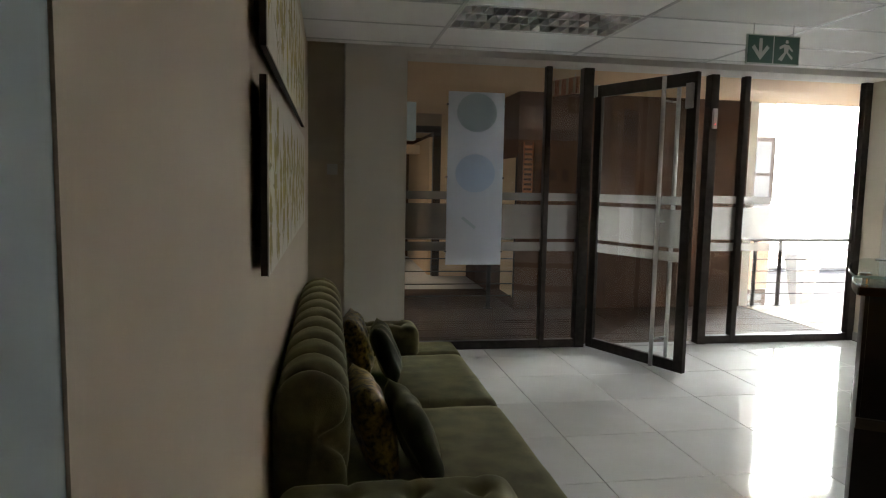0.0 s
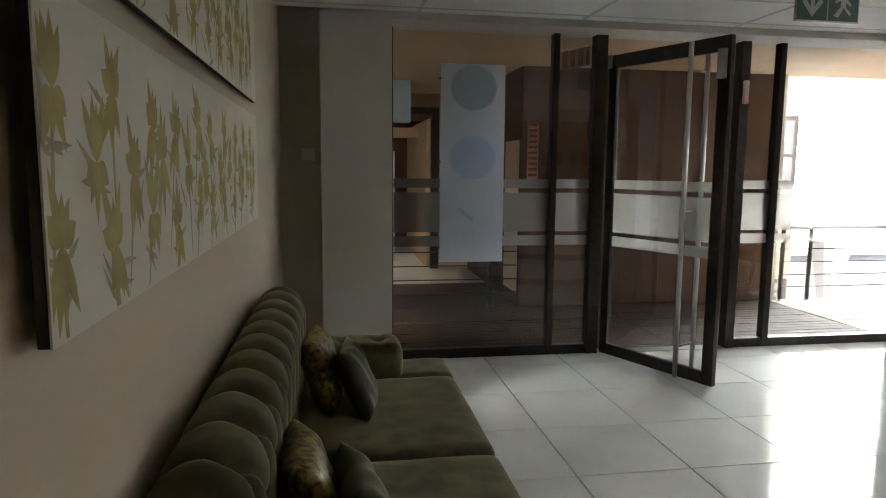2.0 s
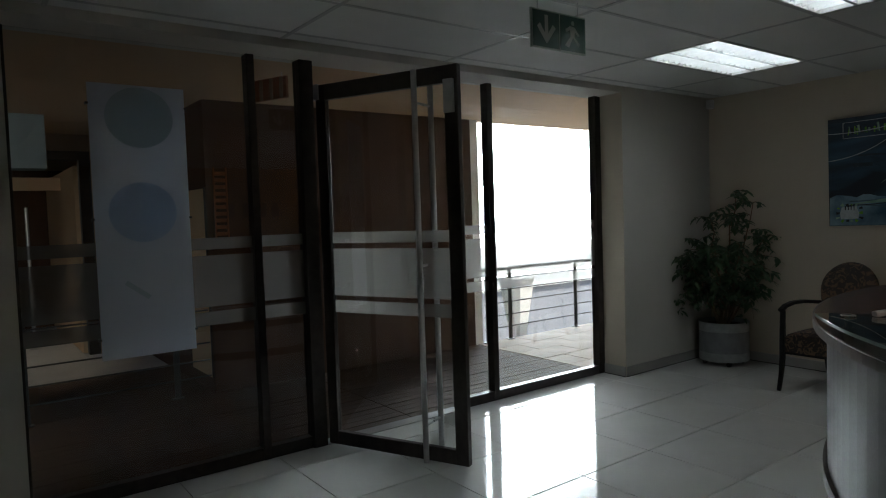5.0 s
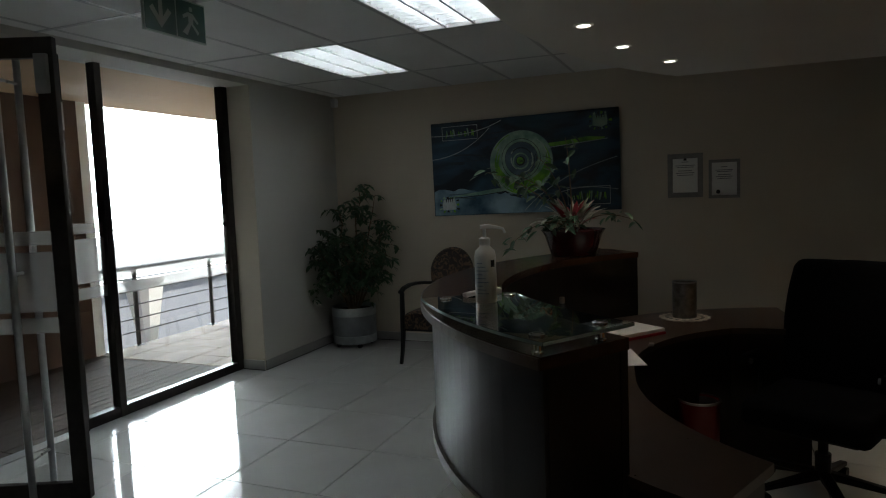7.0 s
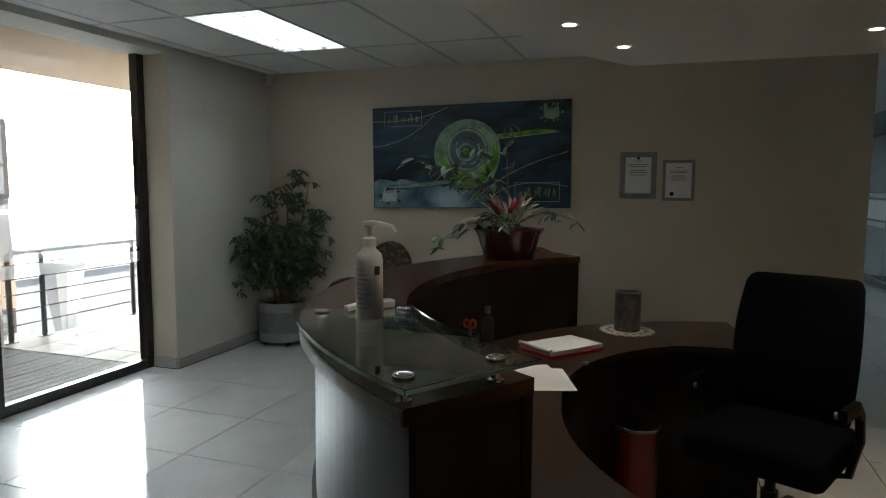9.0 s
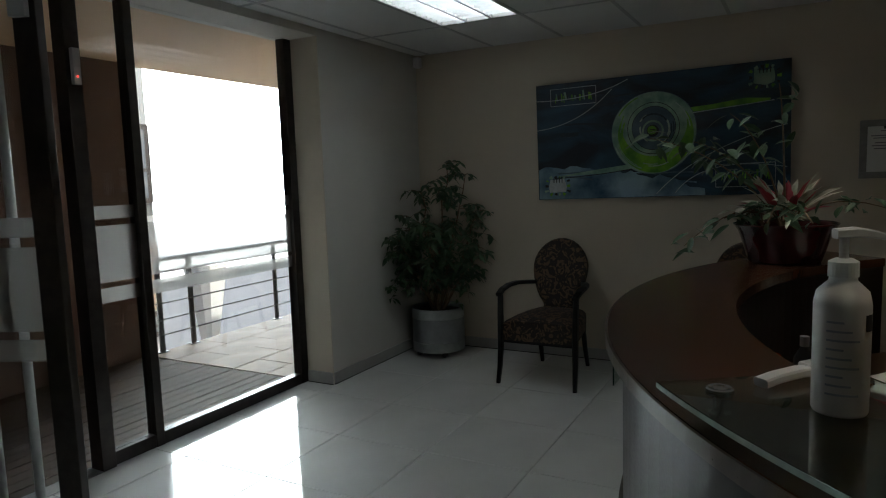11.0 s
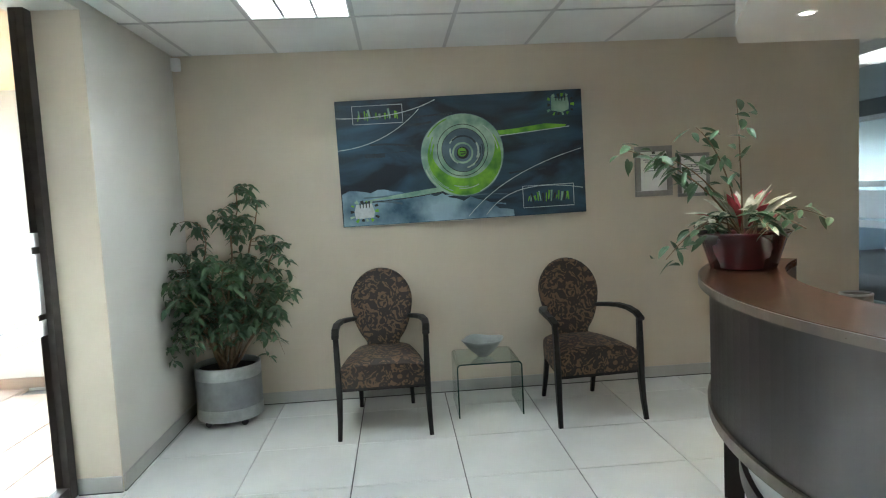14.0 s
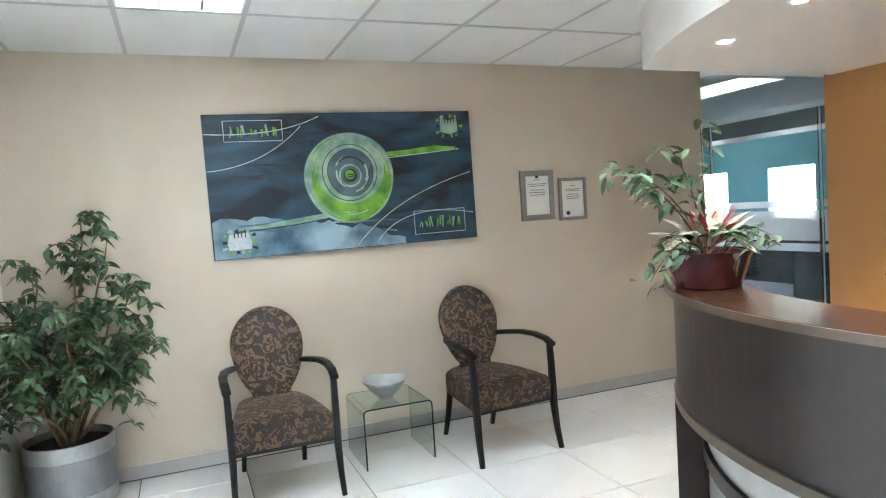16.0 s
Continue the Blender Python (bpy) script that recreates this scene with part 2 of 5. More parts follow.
FROST = ((1.335, 1.405), (0.995, 1.30), (0.885, 0.965))
front = tagged(thing("window_frame", "dark bronze aluminium shopfront frame", "window frame"), kind="structure")
mullion("mullion", 0.755, 0.785, YG - 0.02, YG + 0.03, 0, SOFF, front)
mullion("mullion", 2.01, 2.06, YG - 0.035, YG + 0.045, 0, SOFF, front)
mullion("jamb", 2.345, 2.44, YG - 0.05, YG + 0.05, 0, SOFF, front)
mullion("jamb", 3.57, 3.65, YG - 0.05, YG + 0.05, 0, SOFF, front)
mullion("mullion", 3.92, 3.975, YG - 0.035, YG + 0.045, 0, SOFF, front)
mullion("mullion", 5.19, 5.27, YG - 0.035, YG + 0.045, 0, SOFF, front)
for i, (a, b) in enumerate([(0.785, 2.01), (2.06, 2.345), (3.65, 3.92), (3.975, 5.19)]):
    glazing("window_%d" % (i + 1), a, b, "clear glazing panel with frosted bands in a dark frame")
tagged(part("trim_threshold", box(2.44, 3.57, YG - 0.05, YG + 0.06, -0.01, 0.006, 0.002), M_STEEL), "steel door threshold", "trim", kind="structure")

# the open pivot door, hinged at the left jamb
DW = 1.035
ang = math.degrees(math.atan2(4.718 - 5.66, 2.890 - 2.47))
door = tagged(thing("door_1", "open glass entrance door in a dark aluminium frame with tall steel handles", "door", pose(2.475, 5.655, 0, 0, 0, ang)), kind="structure")
DT = 2.355
part("stile", box(0, 0.075, -0.022, 0.022, 0.012, DT, 0.004), M_FRAME, door)
part("stile", box(DW - 0.085, DW, -0.022, 0.022, 0.012, DT, 0.004), M_FRAME, door)
part("rail", box(0.075, DW - 0.085, -0.021, 0.021, 0.012, 0.10, 0.004), M_FRAME, door)
part("rail", box(0.075, DW - 0.085, -0.021, 0.021, DT - 0.10, DT, 0.004), M_FRAME, door)
dp = part("pane", box(0.075, DW - 0.085, -0.004, 0.004, 0.10, DT - 0.10), M_GLASS, door)
dp.visible_shadow = False
for z0, z1 in FROST:
    part("frosted_band", box(0.077, DW - 0.087, 0.0055, 0.0075, z0, z1), M_FROST, door, "frosted white film")
for s in (-1, 1):
    hb = sweep([(DW - 0.245, s * 0.095, 0.03), (DW - 0.245, s * 0.095, 2.335)], circle(0.017, 24))
    h = part("handle", hb, M_STEEL, door, "tall brushed steel pull bar", smooth=True)
    for z in (0.25, 1.2, 2.15):
        part("handle_bracket", sweep([(DW - 0.245, s * 0.01, z), (DW - 0.245, s * 0.08, z)], circle(0.008, 8)), M_STEEL, h)
part("lock_box", box(DW - 0.08, DW - 0.02, -0.05, -0.022, 2.08, 2.27, 0.004), mat("grey_plastic", (0.45, 0.45, 0.45), 0.4), door, "pale grey magnetic lock plate")
part("hinge", box(-0.03, 0.03, -0.03, 0.03, 2.26, 2.36, 0.004), M_STEEL, door)
reader = thing("door_sensor", "grey door lock sensor on the dark jamb", "sensor")
part("sensor_case", box(3.59, 3.63, YG - 0.078, YG - 0.05, 2.02, 2.20, 0.005), bpy.data.materials["grey_plastic"], reader)
part("sensor_light", box(3.604, 3.612, YG - 0.080, YG - 0.0785, 2.055, 2.063), glow("red_led", (1, 0.05, 0.03), 2.0), reader, "small red light")

# ---- outside ----
M_BROWN = mat("brown_render", (0.082, 0.040, 0.022), 0.8, var=0.2, scale=2.0, bump=0.02, bscale=25)
M_DECK = mat("grey_brown_deck", (0.080, 0.050, 0.033), 0.8, spec=0.25, var=0.25, scale=6, bump=0.08, bscale=25)
M_STONE = mat("sandstone_paving", (0.31, 0.215, 0.155), 0.75, var=0.3, scale=3, bump=0.2, bscale=60)
M_WHITE = mat("white_render", (0.82, 0.82, 0.80), 0.8, var=0.04, scale=0.8, bump=0.05, bscale=60)
M_GREYW = mat("grey_render", (0.27, 0.28, 0.31), 0.8, var=0.08, scale=1.2)
M_OUTCEIL = mat("cream_soffit", (0.60, 0.42, 0.26), 0.85, var=0.05, scale=1.0)
M_RAIL = mat("painted_steel", (0.10, 0.10, 0.10), 0.4, metal=0.4, var=0.1)
tagged(part("ground", box(-300, 300, 5.98, 600, -3.4, -3.2), mat("courtyard_concrete", (0.35, 0.34, 0.32), 0.9, var=0.15, scale=0.5)), "pale concrete courtyard below the walkway", "ground", kind="structure")
tagged(part("floor_walkway", box(-2.5, 11.0, 5.75, 7.62, -0.28, -0.03), M_GROUT), "walkway slab", "floor", kind="structure")
tagged(part("floor_gallery", box(-2.5, 2.3, 7.62, 9.05, -0.28, -0.004), M_DECK), "dark brown carpeted gallery floor", "floor", kind="structure")
# far gallery floor: the skylight's brightness is put into a paler colour
tagged(part("floor_gallery_skylit", box(-2.5, 2.3, 9.05, 16.0, -0.28, -0.006), mat("gallery_floor_lightened", (0.42, 0.41, 0.40), 0.35, var=0.12, scale=3)), "gallery floor coloured pale grey for its skylit strip", "floor", kind="structure")
tagged(part("ceiling_walkway", box(-2.5, 11.0, 5.77, 7.62, 2.55, 2.75), M_OUTCEIL), "cream walkway soffit", "ceiling", kind="structure")
tagged(part("ceiling_gallery", box(-2.5, 2.3, 7.62, 16.0, 2.55, 2.75), M_OUTCEIL), "cream gallery ceiling", "ceiling", kind="structure")
wall("wall_outside_brown", 2.3, 5.25, 7.5, 7.7, 0, 2.55, M_BROWN, "dark brown rendered wall across the walkway")
wall("wall_outside_return", 5.25, 5.36, 7.5, 7.7, -0.03, 2.55, M_WHITE, "white wall end beside the balustrade")
wall("wall_gallery_east", 2.3, 2.5, 7.7, 16.0, -3.2, 2.75, M_BROWN, "dark brown gallery wall")
wall("wall_gallery_west", -2.7, -2.5, 5.98, 16.0, -3.2, 2.75, M_BROWN, "dark brown gallery wall")
wall("wall_gallery_end", -2.5, 2.3, 15.9, 16.1, 0, 2.75, M_BROWN, "dark gallery end wall")
wall("wall_outside_east", 7.62, 7.82, 5.77, 7.62, -3.2, 2.55, M_PALE, "pale rendered wall at the walkway end")
tagged(part("baseboard_walkway", box(7.60, 7.62, 5.78, 7.60, 0.0, 0.09, 0.003), M_STONE), "sand coloured skirting at the walkway end", "baseboard", kind="structure")
wall("wall_facade", XE + 0.15, 11.0, 5.60, 5.77, 0, 2.75, M_STONE, "sand coloured outer wall")


def facing_building():
    b = thing("facing_building", "white rendered building across the courtyard with brown framed windows", "building")
    part("wall", box(3.2, 8.17, 11.0, 19.0, -3.2, 9.0), M_FACE, b)
    part("parapet", box(3.1, 8.25, 10.92, 19.1, 9.0, 9.2, 0.02), M_GREYW, b)
    part("plinth_course", box(3.2, 8.18, 10.97, 11.0, -0.36, 0.62, 0.004), M_STONE, b, "sand coloured stone course")
    for x0, x1, z0, z1 in ((7.20, 8.165, 1.26, 2.42), (5.6, 6.5, 1.26, 2.42), (7.20, 8.15, -0.76, -0.38), (7.20, 8.165, 4.3, 5.5)):
        w = part("window", box(x0, x1, 10.955, 11.0, z0, z1, 0.008), M_WINB, b, "brown framed window")
        zm = z0 + (z1 - z0) * 0.42
        xm = (x0 + x1) / 2
        for xa, xb in ((x0 + 0.08, xm - 0.03), (xm + 0.03, x1 - 0.09)):
            for za, zb in ((z0 + 0.07, zm - 0.025), (zm + 0.025, z1 - 0.08)):
                if zb - za > 0.05:
                    part("pane", box(xa, xb, 10.947, 10.955, za, zb), M_PANE, w, "grey reflecting glass")


M_FACE = mat("pale_grey_render", (0.36, 0.35, 0.33), 0.85, var=0.06, scale=0.8, bump=0.05, bscale=60)
M_WINB = mat("brown_window_frame", (0.055, 0.042, 0.034), 0.5, var=0.1, scale=10)
M_PANE = mat("grey_reflecting_glass", (0.16, 0.17, 0.18), 0.12, var=0.15, scale=2)
facing_building()
wall("wall_courtyard", 8.17, 60.0, 11.2, 11.4, -3.2, 0.0, M_GREYW, "grey rendered courtyard wall below the walkway")
tagged(part("trim_courtyard_coping", box(8.18, 60.0, 11.14, 11.46, 0.0, 0.05, 0.006), M_WHITE), "white coping on the courtyard wall", "trim", kind="structure")
# solid white taper shaped like the patch of sunlight behind the railing
fin = thing("sunlit_wedge", "white wedge standing in for a sunlit patch beyond the balustrade", "column")
part("wedge_body", sweep([(7.40, 9.1, -3.2), (7.40, 9.1, -0.9), (7.40, 9.1, -0.45), (7.40, 9.1, 0.50)], rect(0.1, 0.1), up=Vector((0, 1, 0)), scales=[1.4, 1.6, 2.0, 4.7]), M_WHITE, fin)
# emissive plane: replaces the overbright distance and sends daylight into the room
tagged(part("backdrop_north", box(-20, 160, 70.0, 70.2, -3.2, 60), glow("white_distance_glow", (0.87, 0.95, 1.0), 9.0)), "glowing white plane for the bright distance beyond the courtyard", "backdrop", kind="structure")


def balustrade(x0, x1, y, posts):
    b = thing("balustrade", "dark steel balustrade with thin horizontal bars", "railing")
    for x in posts:
        p = part("post", box(x - 0.025, x + 0.025, y - 0.008, y + 0.008, 0, 0.83, 0.003), M_RAIL, b)
        part("foot", box(x - 0.05, x + 0.05, y - 0.03, y + 0.03, 0, 0.01, 0.002), M_RAIL, p)
    part("top_rail", sweep([(x0, y, 0.845), (x1, y, 0.845)], circle(0.022, 10)), M_STEEL, b)
    for z in (0.16, 0.30, 0.45, 0.60, 0.735):
        part("bar", sweep([(x0, y - 0.015, z), (x1, y - 0.015, z)], circle(0.007, 8)), M_RAIL, b)
    return b


balustrade(5.36, 7.60, 7.48, [5.42, 5.77, 6.91, 7.45])

# ---- lamps ----
M_TUBE = glow("lamp_tube", (0.92, 0.97, 1.0), 2.3)
# extra strong tubes for the unseen fill lamps in the corridor
M_TUBE_FILL = glow("corridor_fill_tube", (0.92, 0.97, 1.0), 16.0)
M_LOUVRE = mat("louvre_aluminium", (0.93, 0.94, 0.95), 0.33, metal=0.7, var=0.04)


def louvre_lamp(x0, y0, tube=None):
    ob = thing("ceiling_light", "white recessed fluorescent ceiling light with aluminium louvres", "ceiling light", group="louvred ceiling lights")
    x1, y1 = x0 + 1.2, y0 + 0.6
    h = bmesh.new()
    box(x0 + 0.012, x1 - 0.012, y0 + 0.012, y1 - 0.012, CEIL + 0.085, CEIL + 0.095, bm=h)
    for a, b, c, d in ((x0 + 0.012, x0 + 0.022, y0 + 0.012, y1 - 0.012), (x1 - 0.022, x1 - 0.012, y0 + 0.012, y1 - 0.012),
                       (x0 + 0.022, x1 - 0.022, y0 + 0.012, y0 + 0.022), (x0 + 0.022, x1 - 0.022, y1 - 0.022, y1 - 0.012)):
        box(a, b, c, d, CEIL - 0.002, CEIL + 0.085, bm=h)
    part("housing", h, M_TBAR, ob)
    for k in range(3):
        yc = y0 + 0.11 + 0.19 * k
        part("tube", sweep([(x0 + 0.03, yc, CEIL + 0.06), (x1 - 0.03, yc, CEIL + 0.06)], circle(0.013, 8)), tube or M_TUBE, ob)
    for k in range(2):
        yc = y0 + 0.205 + 0.19 * k
        part("spine", box(x0 + 0.022, x1 - 0.022, yc - 0.008, yc + 0.008, CEIL + 0.0, CEIL + 0.05), M_LOUVRE, ob)
    for k in range(3):
        ya, yb = y0 + 0.022 + 0.1926 * k, y0 + 0.022 + 0.1926 * k + 0.171
        for i in range(1, 16):
            x = x0 + 0.022 + (1.156) * i / 16
            part("blade", box(x - 0.002, x + 0.002, ya, yb, CEIL + 0.002, CEIL + 0.045), M_LOUVRE, ob)
    return ob


M_TUBE_OFF = mat("unlit_tube", (0.75, 0.78, 0.80), 0.3)
for lx, ly in LAMPS:
    louvre_lamp(lx, ly, M_TUBE_OFF if lx < 2 else M_TUBE)
# two added lamps, out of view, that brighten the west wall and corridor
louvre_lamp(-0.05, -1.55, M_TUBE_FILL)
louvre_lamp(-0.05, -2.75, M_TUBE_FILL)

M_SPOT = glow("spot_lens", (1.0, 0.93, 0.82), 4.0)


def downlight(x, y, z=2.245, watts=2.2):
    ob = thing("downlight", "small round white recessed downlight, lit", "downlight", pose(x, y, z), "recessed downlights")
    part("bezel", lathe([(0.030, -0.001), (0.031, -0.006), (0.043, -0.005), (0.045, 0.0)], 20), M_TBAR, ob)
    part("lens", lathe([(0.0, -0.002), (0.030, -0.002)], 16), M_SPOT, ob)
    l = new("downlight_beam", bpy.data.lights.new("downlight_beam", 'SPOT'))
    l.data.energy = watts
    l.data.color = (1.0, 0.86, 0.68)
    l.data.spot_size = radians(56)
    l.data.spot_blend = 0.7
    l.data.shadow_soft_size = 0.03
    l.matrix_world = look((x, y, z - 0.015), (x, y - 0.001, 0))
    return ob


for x, y in ((2.51, 2.15), (3.06, 2.25), (3.60, 2.25), (4.16, 2.15), (4.74, 1.95), (4.68, 0.80), (3.85, 0.80), (3.0, 0.80)):
    downlight(x, y, 2.245, 4.2 if y < 1 else 2.2)

# ---- exit sign ----
M_SIGN = mat("green_sign", (0.012, 0.085, 0.055), 0.35, var=0.08)
M_SIGNW = mat("sign_white", (0.42, 0.50, 0.44), 0.4, var=0.03)


def exit_sign():
    x0, x1, y, z0, z1 = 2.825, 3.215, 4.05, 2.295, 2.485
    s = thing("exit_sign", "green emergency exit sign with arrow and running figure", "sign")
    part("board", box(x0, x1, y - 0.006, y + 0.006, z0, z1, 0.002), M_SIGNW, s)
    for a, b in ((x0 + 0.008, (x0 + x1) / 2 - 0.004), ((x0 + x1) / 2 + 0.004, x1 - 0.008)):
        for sgn in (-1, 1):
            ya = y + sgn * 0.0075
            part("panel", box(a, b, min(ya, ya + sgn * 0.001), max(ya, ya + sgn * 0.001), z0 + 0.008, z1 - 0.008), M_SIGN, s)
    for sgn in (-1, 1):
        ya = y + sgn * 0.0095
        c = x0 + 0.1
        zc = (z0 + z1) / 2
        bm = bmesh.new()
        for pts in ([(c - 0.012, 0.07), (c + 0.012, 0.07), (c + 0.012, -0.04), (c - 0.012, -0.04)],
                    [(c - 0.065, 0.01), (c - 0.045, 0.028), (c + 0.008, -0.045), (c, -0.07)],
                    [(c + 0.065, 0.01), (c + 0.045, 0.028), (c - 0.008, -0.045), (c, -0.07)]):
            bm.faces.new([bm.verts.new((x, ya, zc + z)) for x, z in pts])
        part("arrow", bm, M_SIGNW, s)
        c = x1 - 0.1
        bm = bmesh.new()
        for pts in ([(c - 0.008, 0.045), (c + 0.008, 0.045), (c + 0.012, 0.052), (c + 0.008, 0.066), (c - 0.006, 0.066), (c - 0.012, 0.055)],
                    [(c - 0.02, 0.04), (c + 0.018, 0.035), (c + 0.012, -0.015), (c - 0.018, -0.01)],
                    [(c - 0.02, 0.04), (c - 0.055, 0.02), (c - 0.05, 0.005), (c - 0.015, 0.022)],
                    [(c + 0.015, 0.035), (c + 0.05, 0.0), (c + 0.04, -0.008), (c + 0.012, 0.015)],
                    [(c - 0.016, -0.01), (c + 0.002, -0.012), (c - 0.03, -0.07), (c - 0.06, -0.06)],
                    [(c - 0.004, -0.012), (c + 0.012, -0.012), (c + 0.05, -0.045), (c + 0.04, -0.06)]):
            bm.faces.new([bm.verts.new((x, ya, zc + z)) for x, z in pts])
        part("running_figure", bm, M_SIGNW, s)
    for x in (x0 + 0.05, x1 - 0.05):
        part("rod", sweep([(x, y, z1), (x, y, CEIL)], circle(0.003, 6)), M_STEEL, s)


exit_sign()

# ---- reception desk ----
DX, DY = 3.50, 1.11
M_WENGE = mat("wenge_veneer", (0.016, 0.011, 0.009), 0.36, spec=0.33, var=0.35, scale=5, bscale=120, bump=0.02)
M_WORK = mat("worktop_veneer", (0.040, 0.022, 0.014), 0.3, var=0.3, scale=6, bscale=90)
M_TOPW = mat("counter_veneer", (0.075, 0.034, 0.020), 0.22, var=0.35, scale=6, bscale=90)
M_ALU = mat("brushed_aluminium_sheet", (0.55, 0.57, 0.58), 0.35, metal=0.85, var=0.06, scale=10)
M_EDGE = mat("counter_edge", (0.06, 0.042, 0.028), 0.3, var=0.2, scale=20)


def ring(r0, r1, a0, a1, z0, z1, n=48, bm=None):
    return prism(arc(DX, DY, r1, a0, a1, n) + arc(DX, DY, r0, a1, a0, n), z0, z1, bm)


def desk():
    d = thing("reception_desk", "dark wenge curved reception desk with raised counter and aluminium panels", "desk")
    A0, A1 = 44.0, 146.5
    part("counter_top", ring(1.46, 1.77, A0, A1, 1.098, 1.13), M_TOPW, d, "red-brown polished counter top")
    part("counter_edge", ring(1.7705, 1.776, A0, A1, 1.10, 1.128), M_EDGE, d)
    part("front_panel", ring(1.715, 1.735, A0 + 0.3, A1 - 0.4, 0.645, 1.098), M_WENGE, d)
    part("ledge", ring(1.55, 1.748, A0, A1, 0.605, 0.645), M_EDGE, d, "rounded bronze-brown ledge")
    part("kick_panel", ring(1.60, 1.615, A0 + 4.6, A1 - 4.6, 0.40, 0.60), M_ALU, d, "silver aluminium strip")
    part("kick_gap", ring(1.59, 1.635, A0 + 4.5, A1 - 4.5, 0.33, 0.40), M_WENGE, d)
    part("kick_panel", ring(1.60, 1.615, A0 + 4.6, A1 - 4.6, 0.08, 0.33), M_ALU, d, "silver aluminium strip")
    part("plinth", ring(1.55, 1.625, A0 + 4.5, A1 - 4.5, 0.0, 0.08), M_WENGE, d)
    part("back_panel", ring(1.46, 1.48, A0 + 0.3, A1 - 0.4, 0.0, 1.098), M_WENGE, d)
    for a in (A0 + 2.5, A1 - 2.5):
        part("end_post", ring(1.45, 1.748, a - 2.0, a + 2.0, 0.0, 0.60 if a < 90 else 1.098), M_WENGE, d)
    part("end_panel", ring(1.46, 1.735, A0 + 0.3, A0 + 1.2, 0.6, 1.098), M_WENGE, d)
    inner = []
    for a in range(156, 9, -2):
        r = 0.925 + 0.185 * max(0.0, (a - 102) / 54) ** 1.2 - 0.11 * max(0.0, (34 - a) / 20)
        inner.append((DX + r * math.cos(radians(a)), DY + r * math.sin(radians(a))))
    face = [(DX + (x - DX) * 1.012, DY + (y - DY) * 1.012) for x, y in inner[1:]]
    back = [(DX + (x - DX) * 1.03, DY + (y - DY) * 1.03) for x, y in inner[1:]]
    part("apron", prism(face[::-1] + back, 0.0, 0.725), M_WENGE, d)
    part("worktop", prism(arc(DX, DY, 1.46, 10, 156, 48) + inner, 0.725, 0.755), M_WORK, d, "dark brown polished worktop")
    part("worktop_panel", ring(1.145, 1.46, 154.6, 155.4, 0.0, 0.725), M_WENGE, d)
    part("worktop_panel", ring(0.86, 1.46, 10.2, 11, 0.0, 0.725), M_WENGE, d)
    for r, a in [(1.615, A) for A in range(52, 144, 9)]:
        for z in (0.55, 0.28):
            x, y = DX + r * math.cos(radians(a)), DY + r * math.sin(radians(a))
            b = sweep([(x, y, z), (x + 0.004 * math.cos(radians(a)), y + 0.004 * math.sin(radians(a)), z)], circle(0.006, 8))
            part("screw", b, M_STEEL, d)
    return d


desk()
M_CHROME = mat("polished_chrome", (0.62, 0.66, 0.67), 0.14, metal=1.0, var=0.1, scale=40)
g = thing("counter_glass", "clear glass shelf on chrome standoffs over the counter", "glass shelf")
gp = part("glass_plate", ring(1.47, 1.79, 123, 147.5, 1.165, 1.175, 24), glass("greenish_glass", (0.72, 0.86, 0.80)), g)
# opaque pale strips round the plate, coloured as the highlights on its edges
M_GRIM = mat("glass_edge_highlight", (0.34, 0.47, 0.45), 0.15, var=0.15, scale=30)
part("polished_edge", ring(1.7903, 1.7915, 123, 147.5, 1.166, 1.174, 32), M_GRIM, g, "pale green strip for the highlight on the glass edge")
part("polished_edge", ring(1.4685, 1.4697, 123, 147.5, 1.166, 1.174, 32), M_GRIM, g, "pale green strip for the highlight on the glass edge")
part("polished_edge", ring(1.471, 1.789, 147.53, 147.58, 1.166, 1.174, 2), M_GRIM, g, "pale green strip for the highlight on the glass edge")
part("polished_edge", ring(1.471, 1.789, 122.92, 122.97, 1.166, 1.174, 2), M_GRIM, g, "pale green strip for the highlight on the glass edge")
for r, a in ((1.75, 145.5), (1.54, 145.6), (1.72, 124.9), (1.505, 125.2)):
    x, y = DX + r * math.cos(radians(a)), DY + r * math.sin(radians(a))
    s = part("standoff", lathe([(0, 1.13), (0.016, 1.13), (0.016, 1.136), (0.011, 1.139), (0.011, 1.160), (0.016, 1.163), (0.016, 1.165)], 20), M_CHROME, g)
    s.location = (x, y, 0)
    s = part("standoff_cap", lathe([(0.008, 1.175), (0.020, 1.1755), (0.020, 1.179), (0.017, 1.1808), (0.011, 1.1800), (0.010, 1.1812), (0, 1.1815)], 28), M_CHROME, g)
    s.location = (x, y, 0)

# ---- sofa ----
def velvet(name, c1, c2):
    m = mat(name, c1, 0.85, color2=c2, scale=11, bump=0.12, bscale=260)
    b = m.node_tree.nodes["Principled BSDF"]
    b.inputs["Sheen Weight"].default_value = 0.6
    b.inputs["Sheen Roughness"].default_value = 0.4
    b.inputs["Sheen Tint"].default_value = (0.55, 0.55, 0.3, 1)
    return m


M_VELVET = velvet("olive_velvet", (0.125, 0.113, 0.045), (0.060, 0.056, 0.023))
M_DGREEN = velvet("dark_green_cloth", (0.035, 0.042, 0.022), (0.022, 0.027, 0.015))
M_GOLD = mat("gold_pattern_cloth", (0.34, 0.24, 0.06), 0.4, color2=(0.028, 0.022, 0.011), scale=44, bump=0.1, bscale=120)
M_DARK = mat("dark_wood_foot", (0.03, 0.02, 0.015), 0.4)


